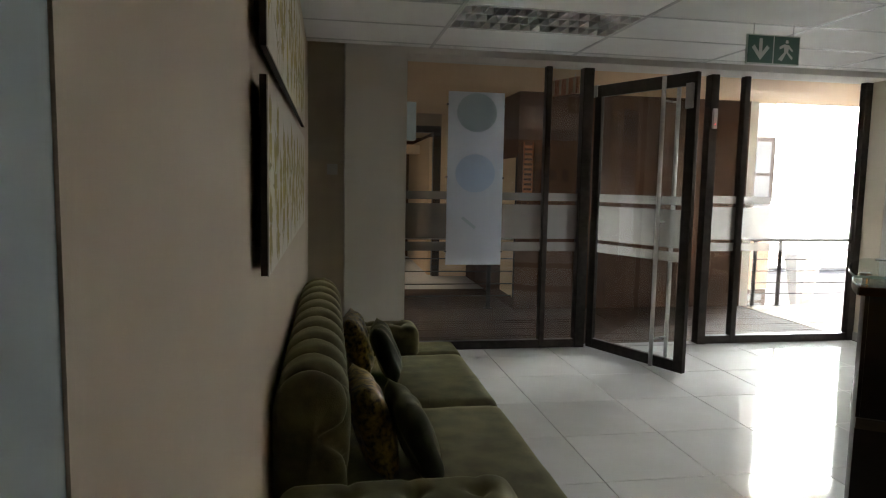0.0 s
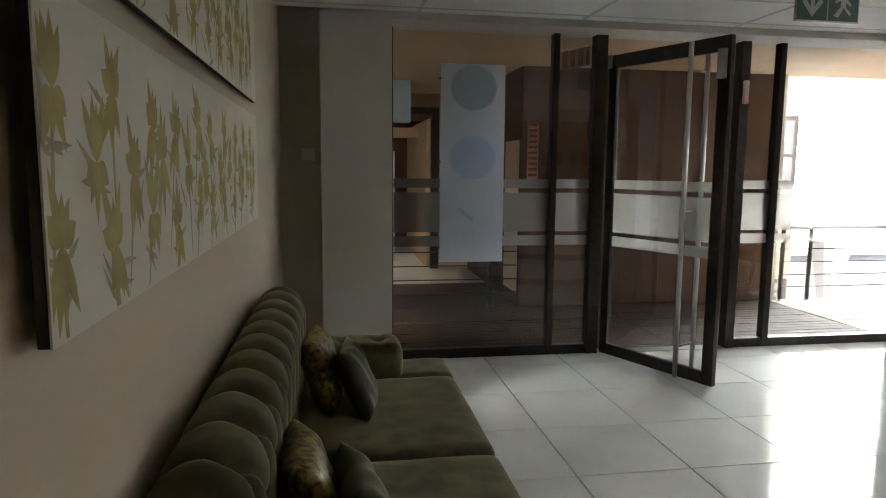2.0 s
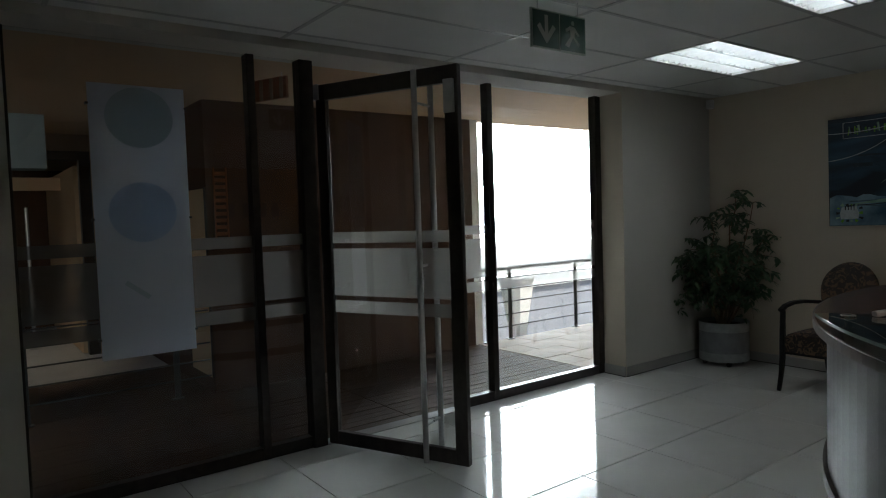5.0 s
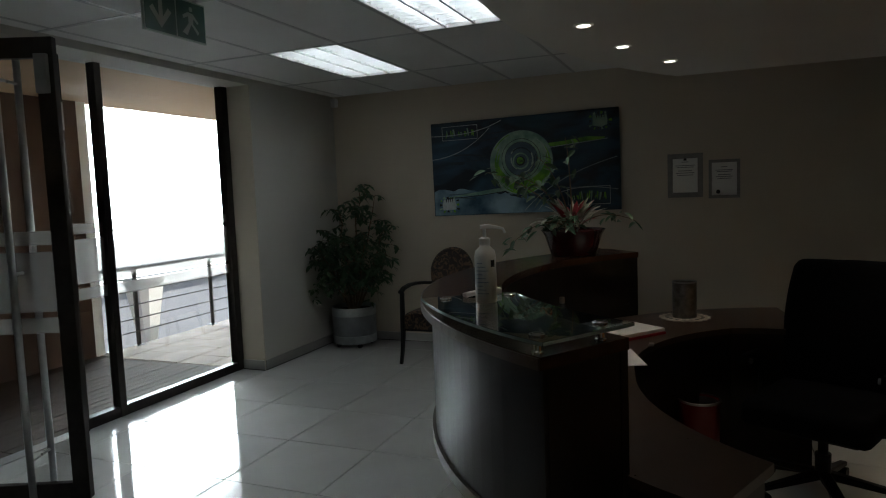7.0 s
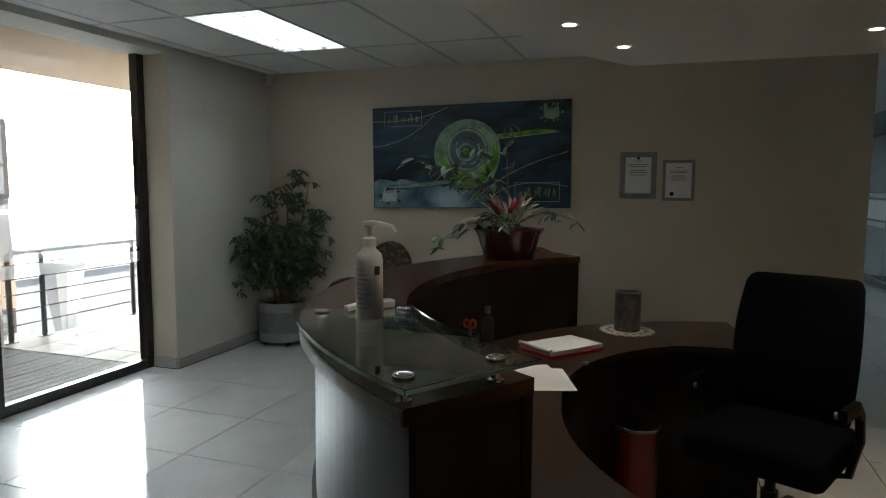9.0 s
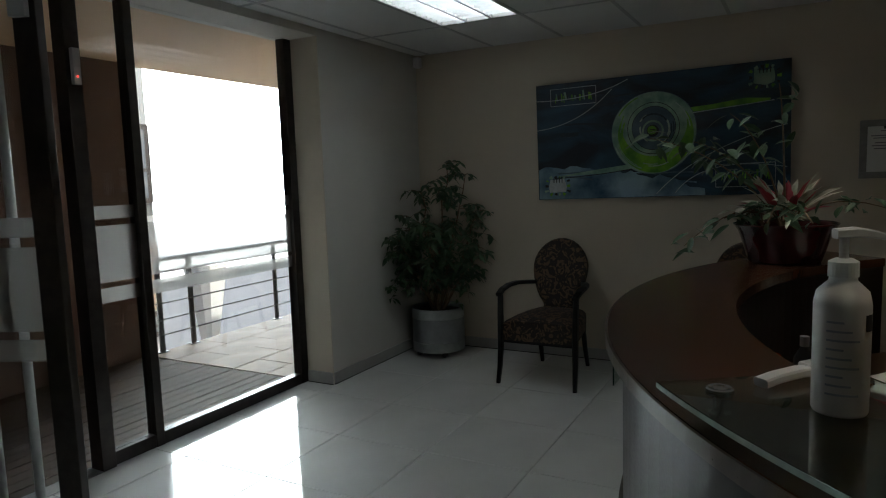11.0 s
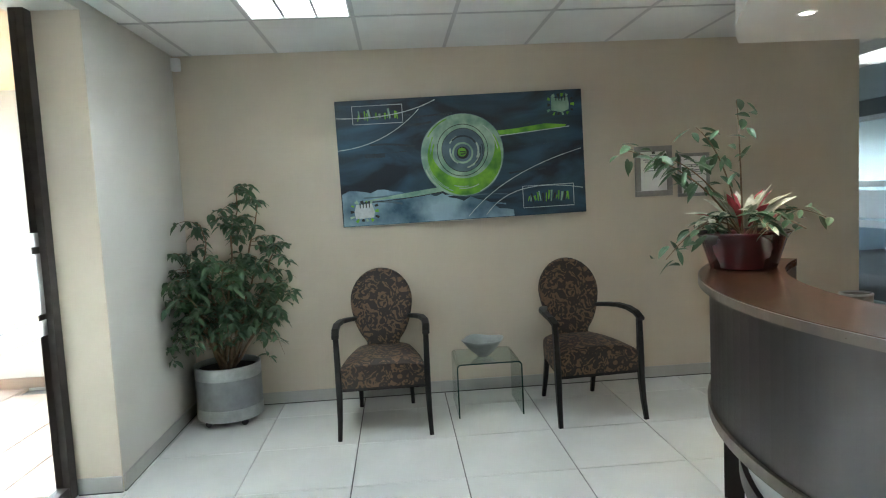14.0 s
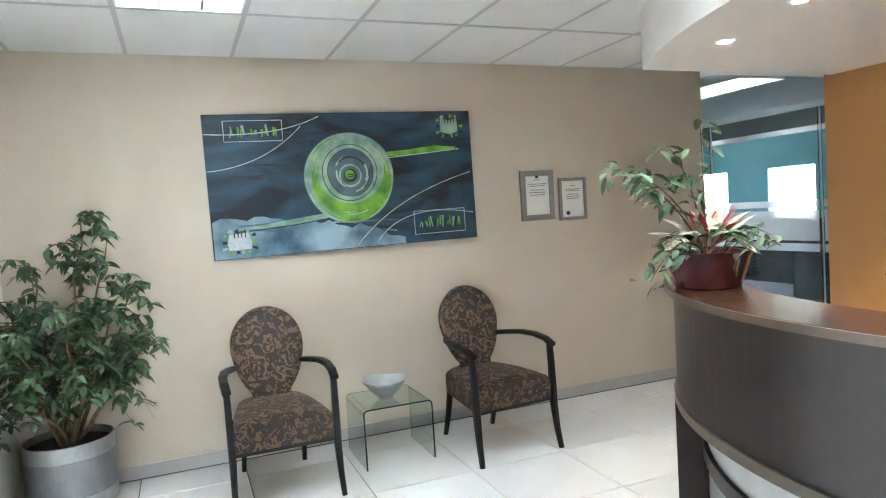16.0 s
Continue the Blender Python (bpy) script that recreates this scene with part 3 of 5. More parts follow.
def tufted(profile, y0, y1, ny, step, depth, end_round):
    """A deep-buttoned pad: profile of (x, z) swept along y, with a diamond lattice of dimples."""
    bm = bmesh.new()
    P = [Vector((x, 0, z)) for x, z in profile]
    dist = [0.0]
    for a, b in zip(P, P[1:]):
        dist.append(dist[-1] + (b - a).length)
    total = dist[-1]
    n = 76
    rows = []
    for j in range(n + 1):
        s = total * j / n
        k = max(i for i in range(len(P)) if dist[i] <= s + 1e-9)
        k = min(k, len(P) - 2)
        f = (s - dist[k]) / (dist[k + 1] - dist[k])
        p = P[k].lerp(P[k + 1], f)
        d = (P[k + 1] - P[k]).normalized()
        nrm = Vector((d.z, 0, -d.x))
        row = []
        for i in range(ny + 1):
            y = y0 + (y1 - y0) * i / ny
            u, v = y / step, (s - 0.10) / step
            best = 9.0
            fu, fv = math.floor(u), math.floor(v)
            for a in (fu - 1, fu, fu + 1, fu + 2):
                for b in (fv - 1, fv, fv + 1, fv + 2):
                    off = 0.5 if b % 2 else 0.0
                    best = min(best, (u - a - off) ** 2 + (v - b) ** 2)
            q1 = abs((u + v * 0.5) % 1 - 0.5) * 2
            q2 = abs((u - v * 0.5) % 1 - 0.5) * 2
            crease = 0.65 * math.exp(-((1 - max(q1, q2)) / 0.085) ** 2) + 0.5 * math.exp(-((1 - max(q1, q2)) / 0.32) ** 2)
            if v > 2:
                pleat = abs(u - round(u))
                crease = 0.6 * math.exp(-(pleat / 0.045) ** 2) + 0.55 * math.exp(-(pleat / 0.17) ** 2)
                best = best if v < 2.4 else 9.0
            fade = min(1.0, max(0.0, min(s, total * 0.80 - s) / 0.06))
            dimple = depth * fade * (1.2 * math.exp(-best / 0.03) + 0.6 * crease)
            e = min(y - y0, y1 - y)
            rnd = end_round * (1 - math.sqrt(max(0.0, 1 - (1 - min(1, e / end_round)) ** 2))) if end_round else 0
            row.append(bm.verts.new(Vector((p.x, y, p.z)) - nrm * (dimple + rnd * 0.8)))
        rows.append(row)
    for a, b in zip(rows, rows[1:]):
        for i in range(ny):
            bm.faces.new((a[i], a[i + 1], b[i + 1], b[i]))
    bm.faces.new([r[0] for r in rows])
    bm.faces.new([r[-1] for r in rows][::-1])
    bmesh.ops.recalc_face_normals(bm, faces=bm.faces[:])
    return bm


def pillow(w, h, t, n=18):
    """A stuffed cushion in the local yz plane, thick along x, with pinched corners."""
    bm = bmesh.new()
    grid = {}
    for s in (1, -1):
        for i in range(n + 1):
            for j in range(n + 1):
                u, v = 2 * i / n - 1, 2 * j / n - 1
                edge = max(abs(u), abs(v)) > 0.999
                if s == -1 and edge:
                    grid[s, i, j] = grid[1, i, j]
                    continue
                puff = (max(0, 1 - u ** 4) * max(0, 1 - v ** 4)) ** 0.5
                k = 1 - 0.07 * (1 - abs(u * v)) * (abs(u) ** 4 + abs(v) ** 4) * 0.8
                wr = 0.006 * math.sin(9 * u + 4 * v * s) * puff
                grid[s, i, j] = bm.verts.new((s * t / 2 * puff + wr, u * w / 2 * k, v * h / 2 * k))
    for s in (1, -1):
        for i in range(n):
            for j in range(n):
                q = [grid[s, i, j], grid[s, i + 1, j], grid[s, i + 1, j + 1], grid[s, i, j + 1]]
                bm.faces.new(q if s == 1 else q[::-1])
    bmesh.ops.recalc_face_normals(bm, faces=bm.faces[:])
    return bm


def soft_box(x0, x1, y0, y1, z0, z1, r, sag=0.0, n=24):
    """A seat cushion with rolled edges and a slightly uneven top."""
    bm = box(x0, x1, y0, y1, z0, z1)
    bmesh.ops.subdivide_edges(bm, edges=bm.edges[:], cuts=n, use_grid_fill=True)
    lo, hi = Vector((x0 + r, y0 + r, z0 + r)), Vector((x1 - r, y1 - r, z1 - r))
    for v in bm.verts:
        c = Vector((min(max(v.co.x, lo.x), hi.x), min(max(v.co.y, lo.y), hi.y), min(max(v.co.z, lo.z), hi.z)))
        d = v.co - c
        if d.length > 1e-6:
            v.co = c + d.normalized() * r
        if v.co.z > (z0 + z1) / 2:
            fx, fy = (v.co.x - x0) / (x1 - x0), (v.co.y - y0) / (y1 - y0)
            v.co.z += sag * math.sin(math.pi * fx) * math.sin(math.pi * fy) + 0.004 * noise.noise(v.co * 9)
    return bm


def sofa():
    s = thing("sofa", "olive green velvet sofa with a deep-buttoned back beside the beige wall", "sofa")
    part("base", box(-0.02, 0.90, 1.74, 4.26, 0.08, 0.27, 0.02), M_VELVET, s)
    prof = [(0.19, 0.40), (0.20, 0.60), (0.205, 0.76)]
    prof += [(0.086 + 0.118 * math.cos(radians(a)), 0.79 + 0.118 * math.sin(radians(a))) for a in range(0, 181, 15)]
    prof += [(-0.032, 0.60), (-0.032, 0.10)]
    part("backrest", tufted(prof, 1.93, 4.0, 260, 0.205, 0.046, 0.07), M_VELVET, s, smooth=True)
    part("seat_cushion", soft_box(0.17, 0.955, 1.955, 3.025, 0.25, 0.425, 0.05, 0.012), M_VELVET, s, smooth=True)
    part("seat_cushion", soft_box(0.17, 0.955, 3.035, 3.965, 0.25, 0.425, 0.05, 0.012), M_VELVET, s, smooth=True)
    part("seat_return", soft_box(0.665, 0.955, 1.72, 1.965, 0.25, 0.43, 0.045), M_VELVET, s, smooth=True)
    part("seat_return", soft_box(0.665, 0.955, 3.955, 4.28, 0.25, 0.43, 0.045), M_VELVET, s, smooth=True)
    for y0, y1 in ((1.70, 1.95), (3.97, 4.24)):
        bm = soft_box(-0.01, 0.69, y0, y1, 0.26, 0.59, 0.06, 0.0, 30)
        for v in bm.verts:
            if v.co.z > 0.5:
                u, w = v.co.x / 0.19, (v.co.y - y0) / (y1 - y0)
                d = min((u - a) ** 2 for a in (1, 2, 3)) * 1.2 + ((w - 0.5) * 1.6) ** 2
                v.co.z -= 0.03 * math.exp(-d / 0.03) + 0.010 * math.exp(-min(abs(u - a) for a in (1, 2, 3)) ** 2 / 0.004)
        part("armrest", bm, M_VELVET, s, smooth=True)
    for x in (0.05, 0.85):
        for y in (1.80, 4.2):
            part("foot", box(x - 0.03, x + 0.03, y - 0.03, y + 0.03, 0, 0.08, 0.005), M_DARK, s)


sofa()
for x, y, z, w, t, mt, tilt, lab, turn in (
        (0.29, 2.40, 0.575, 0.36, 0.13, M_GOLD, -16, "gold and brown patterned cushion leaning on the sofa back", 6),
        (0.44, 2.33, 0.555, 0.33, 0.11, M_DGREEN, -22, "dark green square cushion leaning on another cushion", 8),
        (0.29, 3.60, 0.57, 0.345, 0.13, M_GOLD, -16, "gold and brown patterned cushion leaning on the sofa back", -4),
        (0.44, 3.52, 0.55, 0.315, 0.11, M_DGREEN, -22, "dark green square cushion leaning on another cushion", -6)):
    c = part("cushion", pillow(w, w, t), mt, smooth=True)
    tagged(c, lab, "cushion", "sofa cushions")
    c.matrix_basis = pose(x, y, z + 0.02, 0, tilt, turn)

# ---- pictures on the sofa wall ----
M_CREAM = mat("cream_canvas", (0.62, 0.57, 0.47), 0.8, var=0.05, scale=4, bump=0.1, bscale=400)
M_OLIVE2 = mat("faint_olive_print", (0.36, 0.30, 0.15), 0.7, var=0.3, scale=20)
M_OLIVE = mat("olive_print", (0.37, 0.29, 0.072), 0.7, var=0.3, scale=12)


def leaf_shape(bm, x, y, z, ang, ln, wd, bend=0.0):
    """A flat pointed leaf in the yz plane."""
    pts = []
    for k in range(7):
        f = k / 6
        w = wd * math.sin(math.pi * f ** 0.8) * 0.5
        pts.append((f * ln, w, bend * f * f))
    out = [(a, b + c) for a, b, c in pts] + [(a, -b + c) for a, b, c in pts[-2:0:-1]]
    ca, sa = math.cos(ang), math.sin(ang)
    bm.faces.new([bm.verts.new((x, y + a * ca - b * sa, z + a * sa + b * ca)) for a, b in out])


M_EDGEB = mat("dark_canvas_edge", (0.045, 0.032, 0.022), 0.7, var=0.3, scale=20)


def botanical_canvas(y0, y1, z0, z1, seed):
    c = thing("canvas_print", "long cream canvas printed with olive leaves, hung above the sofa", "picture", group="leaf canvases")
    part("canvas", box(-0.003, 0.0, y0, y1, z0, z1), M_CREAM, c)
    part("stretcher", box(-0.019, -0.003, y0 + 0.001, y1 - 0.001, z0 + 0.001, z1 - 0.001, 0.002), M_EDGEB, c, "dark brown canvas edge")
    part("spacer", box(XW, -0.019, y0 + 0.1, y1 - 0.1, z0 + 0.06, z1 - 0.06), M_DARK, c)
    rnd = random.Random(seed)

    def inside(b):
        for v in b.verts:
            v.co.y = min(max(v.co.y, y0 + 0.004), y1 - 0.004)
            v.co.z = min(max(v.co.z, z0 + 0.004), z1 - 0.004)
        return b

    n = int((y1 - y0) / 0.215)
    for i in range(n):
        for k in range(3):
            bm, stems = bmesh.new(), bmesh.new()
            y = y0 + 0.06 + (y1 - y0 - 0.12) * (i + 0.5 * (k % 2) + rnd.uniform(-0.15, 0.15)) / n
            z = z0 + 0.09 + (z1 - z0 - 0.15) * (k + rnd.uniform(0.1, 0.7)) / 3
            xx = 0.0006 + 0.0005 * ((i + k) % 3)
            lean = rnd.uniform(-0.25, 0.25)
            q = rnd.uniform(0.75, 1.0)
            flip = math.pi if rnd.random() < 0.25 else 0.0
            # upright petals, a cup, and a skirt of hanging leaves
            for m, a in enumerate((-0.5, -0.1, 0.35)):
                leaf_shape(bm, xx + 0.00004 * m, y, z, flip + math.pi / 2 + a + lean, q * rnd.uniform(0.07, 0.12), 0.025)
            for m, a in enumerate((-0.95, 0.95)):
                leaf_shape(bm, xx + 0.00014 + 0.00004 * m, y, z - 0.006, flip + math.pi / 2 + a + lean, q * 0.066, 0.042, rnd.uniform(-0.01, 0.01))
            for m, a in enumerate((-0.42, -0.12, 0.16, 0.45)):
                leaf_shape(bm, xx + 0.00024 + 0.00004 * m, y, z - 0.004, flip - math.pi / 2 + a + lean, q * rnd.uniform(0.085, 0.15), 0.030, rnd.uniform(-0.012, 0.012))
            leaf_shape(stems, 0.0002 + 0.00003 * k, y, z, -math.pi / 2 + rnd.uniform(-0.4, 0.4), rnd.uniform(0.20, 0.34), 0.012, rnd.uniform(-0.03, 0.03))
            for m in range(4):
                zz = z - rnd.uniform(0.02, 0.12)
                leaf_shape(stems, 0.0003 + 0.00004 * m, y + rnd.uniform(-0.03, 0.03), zz, rnd.choice((0.5, 2.6)) + rnd.uniform(-0.5, 0.5), rnd.uniform(0.05, 0.11), 0.013, rnd.uniform(-0.015, 0.015))
            part("stem_print", inside(stems), M_OLIVE2, c, "faint olive stem print")
            part("leaf_print", inside(bm), M_OLIVE, c, "olive green leaf print")
    return c


botanical_canvas(1.575, 3.85, 1.25, 1.71, 3)
botanical_canvas(1.575, 3.85, 1.77, 2.23, 8)

# ---- large abstract picture on the east wall ----
M_CANVAS = mat("blue_paint", (0.036, 0.110, 0.172), 0.42, color2=(0.004, 0.012, 0.022), scale=3.2, bump=0.2, bscale=60)
ramp = M_CANVAS.node_tree.nodes["Color Ramp"].color_ramp
ramp.elements[0].position, ramp.elements[1].position = 0.40, 0.78
M_CANVAS.node_tree.nodes["Noise Texture"].inputs["Distortion"].default_value = 0.9
nt_c = M_CANVAS.node_tree
mp = nt_c.nodes.new("ShaderNodeMapping")
mp.inputs["Scale"].default_value = (1.0, 0.55, 1.5)
nt_c.links.new(nt_c.nodes["Texture Coordinate"].outputs["Object"], mp.inputs["Vector"])
nt_c.links.new(mp.outputs["Vector"], nt_c.nodes["Noise Texture"].inputs["Vector"])
M_PBLUE = mat("pale_blue_paint", (0.28, 0.42, 0.50), 0.5, color2=(0.02, 0.075, 0.125), scale=3.4, bump=0.2, bscale=60)
M_PGREEN = mat("pale_green_paint", (0.34, 0.49, 0.36), 0.45, color2=(0.13, 0.26, 0.19), scale=10, bump=0.25, bscale=50)
M_LGREEN = mat("lime_paint", (0.22, 0.50, 0.03), 0.4, color2=(0.06, 0.22, 0.02), scale=9, bump=0.25, bscale=50)
M_DPAINT = mat("slate_paint", (0.10, 0.16, 0.20), 0.45, color2=(0.05, 0.09, 0.12), scale=8, bump=0.2, bscale=50)
M_SLATE = mat("dark_slate_paint", (0.018, 0.035, 0.05), 0.42, var=0.3, scale=12, bump=0.2, bscale=60)
M_PALEG = mat("chalky_green_paint", (0.40, 0.50, 0.42), 0.5, var=0.25, scale=14, bump=0.2, bscale=60)
M_LINE = mat("white_paint_line", (0.50, 0.55, 0.55), 0.5, var=0.2, scale=30)
M_BLACK = mat("black_paint_line", (0.012, 0.016, 0.016), 0.5)


def abstract_picture():
    W, Hh = 1.805, 0.905
    p = thing("abstract_painting", "large unframed blue canvas with a green and pale ringed disc", "painting",
              pose(XE - 0.045, 3.384, 1.753, -0.75))
    # local axes: y to the wall's north (picture's left), z up, x into the wall
    part("canvas", box(0, 0.043, -W / 2, W / 2, -Hh / 2, Hh / 2, 0.003), M_CANVAS, p)

    def patch(name, outline, lift, material):
        bm = bmesh.new()
        lo = [bm.verts.new((-lift, -a, b)) for a, b in outline]
        hi = [bm.verts.new((-lift - 0.0012, -a, b)) for a, b in outline]
        bm.faces.new(hi)
        for i in range(len(lo)):
            bm.faces.new((lo[i], lo[(i + 1) % len(lo)], hi[(i + 1) % len(lo)], hi[i]))
        bmesh.ops.recalc_face_normals(bm, faces=bm.faces[:])
        part(name, bm, material, p)

    def disc(name, cx, cz, r, lift, material, squash=1.0, wob=0.012):
        patch(name, [(cx + r * (1 + wob * math.sin(3 * a + r * 40)) * math.cos(a), cz + squash * r * (1 + wob * math.cos(2 * a + r * 20)) * math.sin(a)) for a in [2 * math.pi * i / 56 for i in range(56)]], lift, material)

    def stroke(name, pts, w, lift, material):
        up, dn = [], []
        for i, (a, b) in enumerate(pts):
            a0, b0 = pts[max(i - 1, 0)]
            a1, b1 = pts[min(i + 1, len(pts) - 1)]
            l = math.hypot(a1 - a0, b1 - b0) or 1
            ww = w * (0.7 + 0.5 * abs(math.sin(i * 1.7)))
            up.append((a - (b1 - b0) / l * ww, b + (a1 - a0) / l * ww))
            dn.append((a + (b1 - b0) / l * ww, b - (a1 - a0) / l * ww))
        patch(name, up + dn[::-1], lift, material)

    def curve(p0, p1, p2, n=14):
        return [((1 - t) ** 2 * p0[0] + 2 * t * (1 - t) * p1[0] + t * t * p2[0], (1 - t) ** 2 * p0[1] + 2 * t * (1 - t) * p1[1] + t * t * p2[1]) for t in [i / n for i in range(n + 1)]]

    # pale wash along the bottom
    rw = random.Random(21)
    edge = [(-0.895 + 1.25 * k / 24, -0.20 - 0.20 * (k / 24) ** 2.2 + rw.uniform(-0.022, 0.022)) for k in range(25)]
    patch("blue_wash", [(-0.895, -0.448), *edge, (0.36, -0.448)], 0.0002, M_PBLUE)
    for k in range(9):
        x0, z0 = rw.uniform(-0.85, 0.1), rw.uniform(-0.42, -0.24)
        stroke("brush_stroke", curve((x0, z0), (x0 + 0.12, z0 + rw.uniform(-0.02, 0.03)), (x0 + rw.uniform(0.2, 0.4), z0 + rw.uniform(-0.05, 0.02))), rw.uniform(0.004, 0.010), 0.0015 + 0.00005 * k, M_PBLUE if k % 3 else M_DPAINT)
    for k in range(12):
        x0, z0 = rw.uniform(-0.85, 0.5), rw.choice((rw.uniform(0.1, 0.4), rw.uniform(-0.15, 0.1)))
        stroke("brush_stroke", curve((x0, z0), (x0 + 0.15, z0 + rw.uniform(-0.03, 0.03)), (x0 + rw.uniform(0.2, 0.36), z0 + rw.uniform(-0.03, 0.03))), rw.uniform(0.006, 0.016), 0.0002 + 0.00005 * k, M_CANVAS if k % 2 else M_SLATE)
    patch("green_band", [(-0.76, -0.275), (-0.55, -0.245), (-0.3, -0.215), (-0.15, -0.20), (-0.15, -0.235), (-0.4, -0.262)], 0.0022, M_PGREEN)
    patch("green_band", [(0.22, 0.18), (0.4, 0.19), (0.62, 0.215), (0.78, 0.20), (0.77, 0.185), (0.45, 0.155), (0.24, 0.15)], 0.0016, M_LGREEN)
    disc("outer_ring_line", 0.0, 0.02, 0.306, 0.0018, M_DPAINT)
    disc("outer_ring", 0.0, 0.02, 0.302, 0.0032, M_PGREEN)
    patch("lime_crescent", [(x, z) for x, z in arc(0.012, 0.0, 0.272, 144, 396, 44) + arc(0.005, 0.085, 0.235, 379, 161, 36)], 0.0046, M_LGREEN)
    for k in range(14):
        a0 = rw.uniform(0, 360)
        r0 = rw.uniform(0.20, 0.295)
        stroke("brush_stroke", arc(0.0, 0.02, r0, a0, a0 + rw.uniform(25, 70), 10), rw.uniform(0.002, 0.006), 0.0062 + 0.00005 * k, (M_PGREEN, M_LGREEN, M_PALEG)[k % 3])
    disc("inner_line", 0.0, 0.055, 0.188, 0.0072, M_BLACK)
    disc("inner_ring", 0.0, 0.055, 0.183, 0.0086, M_PGREEN)
    disc("inner_line", 0.005, 0.055, 0.158, 0.0100, M_BLACK)
    disc("inner_disc", 0.005, 0.055, 0.154, 0.0114, M_DPAINT)
    for k in range(8):
        a0 = rw.uniform(0, 360)
        stroke("brush_stroke", arc(0.005, 0.05, rw.uniform(0.09, 0.145), a0, a0 + rw.uniform(30, 80), 9), rw.uniform(0.002, 0.007), 0.0127 + 0.00005 * k, (M_PALEG, M_SLATE)[k % 2])
    disc("eye_ring", 0.0, 0.035, 0.078, 0.0136, M_PGREEN)
    disc("eye_gap", 0.0, 0.035, 0.064, 0.0150, M_DPAINT)
    disc("eye_dark", 0.0, 0.035, 0.044, 0.0164, M_BLACK)
    disc("eye", -0.005, 0.04, 0.032, 0.0178, M_LGREEN)
    stroke("line", [(-0.02, 0.045), (0.02, 0.04), (0.018, 0.028), (-0.012, 0.025)], 0.004, 0.0192, M_BLACK)
    # drawn lines
    stroke("line", curve((-0.90, 0.10), (-0.55, 0.12), (-0.30, 0.37)), 0.0025, 0.002, M_LINE)
    stroke("line", curve((-0.90, 0.33), (-0.45, 0.30), (-0.18, 0.43)), 0.003, 0.0035, M_LINE)
    stroke("line", curve((0.02, -0.43), (0.3, -0.12), (0.88, 0.02)), 0.0025, 0.002, M_LINE)
    stroke("line", curve((0.15, -0.43), (0.35, -0.16), (0.88, -0.27)), 0.0025, 0.0035, M_LINE)
    stroke("line", curve((-0.75, -0.285), (-0.4, -0.275), (-0.15, -0.235)), 0.003, 0.003, M_BLACK)
    stroke("line", curve((0.24, 0.14), (0.5, 0.16), (0.8, 0.185)), 0.003, 0.003, M_LINE)
    for cx, cz, w, h, m2 in ((-0.60, 0.345, 0.36, 0.13, M_LINE), (0.62, -0.315, 0.38, 0.16, M_LINE)):
        for k, (a, b) in enumerate((((cx - w / 2, cz - h / 2), (cx + w / 2, cz - h / 2)), ((cx - w / 2, cz + h / 2), (cx + w / 2, cz + h / 2)),
                     ((cx - w / 2, cz - h / 2), (cx - w / 2, cz + h / 2)), ((cx + w / 2, cz - h / 2), (cx + w / 2, cz + h / 2)))):
            stroke("line", [a, b], 0.0022, 0.005 + 0.0003 * k, m2)
        for k in range(17):
            x = cx - w * 0.40 + w * 0.80 * k / 16
            stroke("green_dash", [(x, cz - 0.035 + rw.uniform(-0.012, 0.012)), (x + rw.uniform(-0.014, 0.014), cz + rw.uniform(0.0, 0.045))], rw.uniform(0.003, 0.008), 0.0012 + 0.00005 * k, (M_LGREEN, M_PGREEN, M_BLACK, M_LGREEN)[k % 4])
    for cx, cz, big in ((-0.74, -0.345, M_LINE), (0.74, 0.345, M_PGREEN)):
        patch("blossom", [(cx + a + rw.uniform(-0.008, 0.008), cz + b + rw.uniform(-0.008, 0.008)) for a, b in ((-0.065, -0.045), (0, -0.05), (0.065, -0.04), (0.07, 0.0), (0.06, 0.05), (0.0, 0.045), (-0.06, 0.055), (-0.07, 0.0))], 0.004, big)
        for k in range(14):
            a = 2 * math.pi * k / 14
            ca, sa = math.cos(a), math.sin(a)
            q = 1 / max(abs(ca) / 0.075, abs(sa) / 0.055)
            stroke("petal", [(cx + q * ca, cz + q * sa), (cx + (q + rw.uniform(0.012, 0.035)) * ca, cz + (q + rw.uniform(0.012, 0.03)) * sa)], rw.uniform(0.006, 0.012), 0.0056 + 0.00005 * k, (M_LGREEN, M_BLACK, M_PGREEN)[k % 3])
        for k in range(4):
            stroke("dash", [(cx - 0.03 + 0.022 * k, cz + 0.025), (cx - 0.03 + 0.022 * k, cz + 0.065 + rw.uniform(-0.01, 0.01))], 0.004, 0.0070, M_BLACK)


abstract_picture()

# ---- framed certificates ----
M_SILVER = mat("silver_moulding", (0.27, 0.265, 0.25), 0.45, metal=0.4, var=0.12, scale=30)
M_PAPER = mat("paper", (0.80, 0.80, 0.77), 0.8, var=0.03, scale=6)
M_INK = mat("grey_ink", (0.25, 0.25, 0.26), 0.8)
M_INKB = mat("black_ink", (0.03, 0.03, 0.03), 0.7)


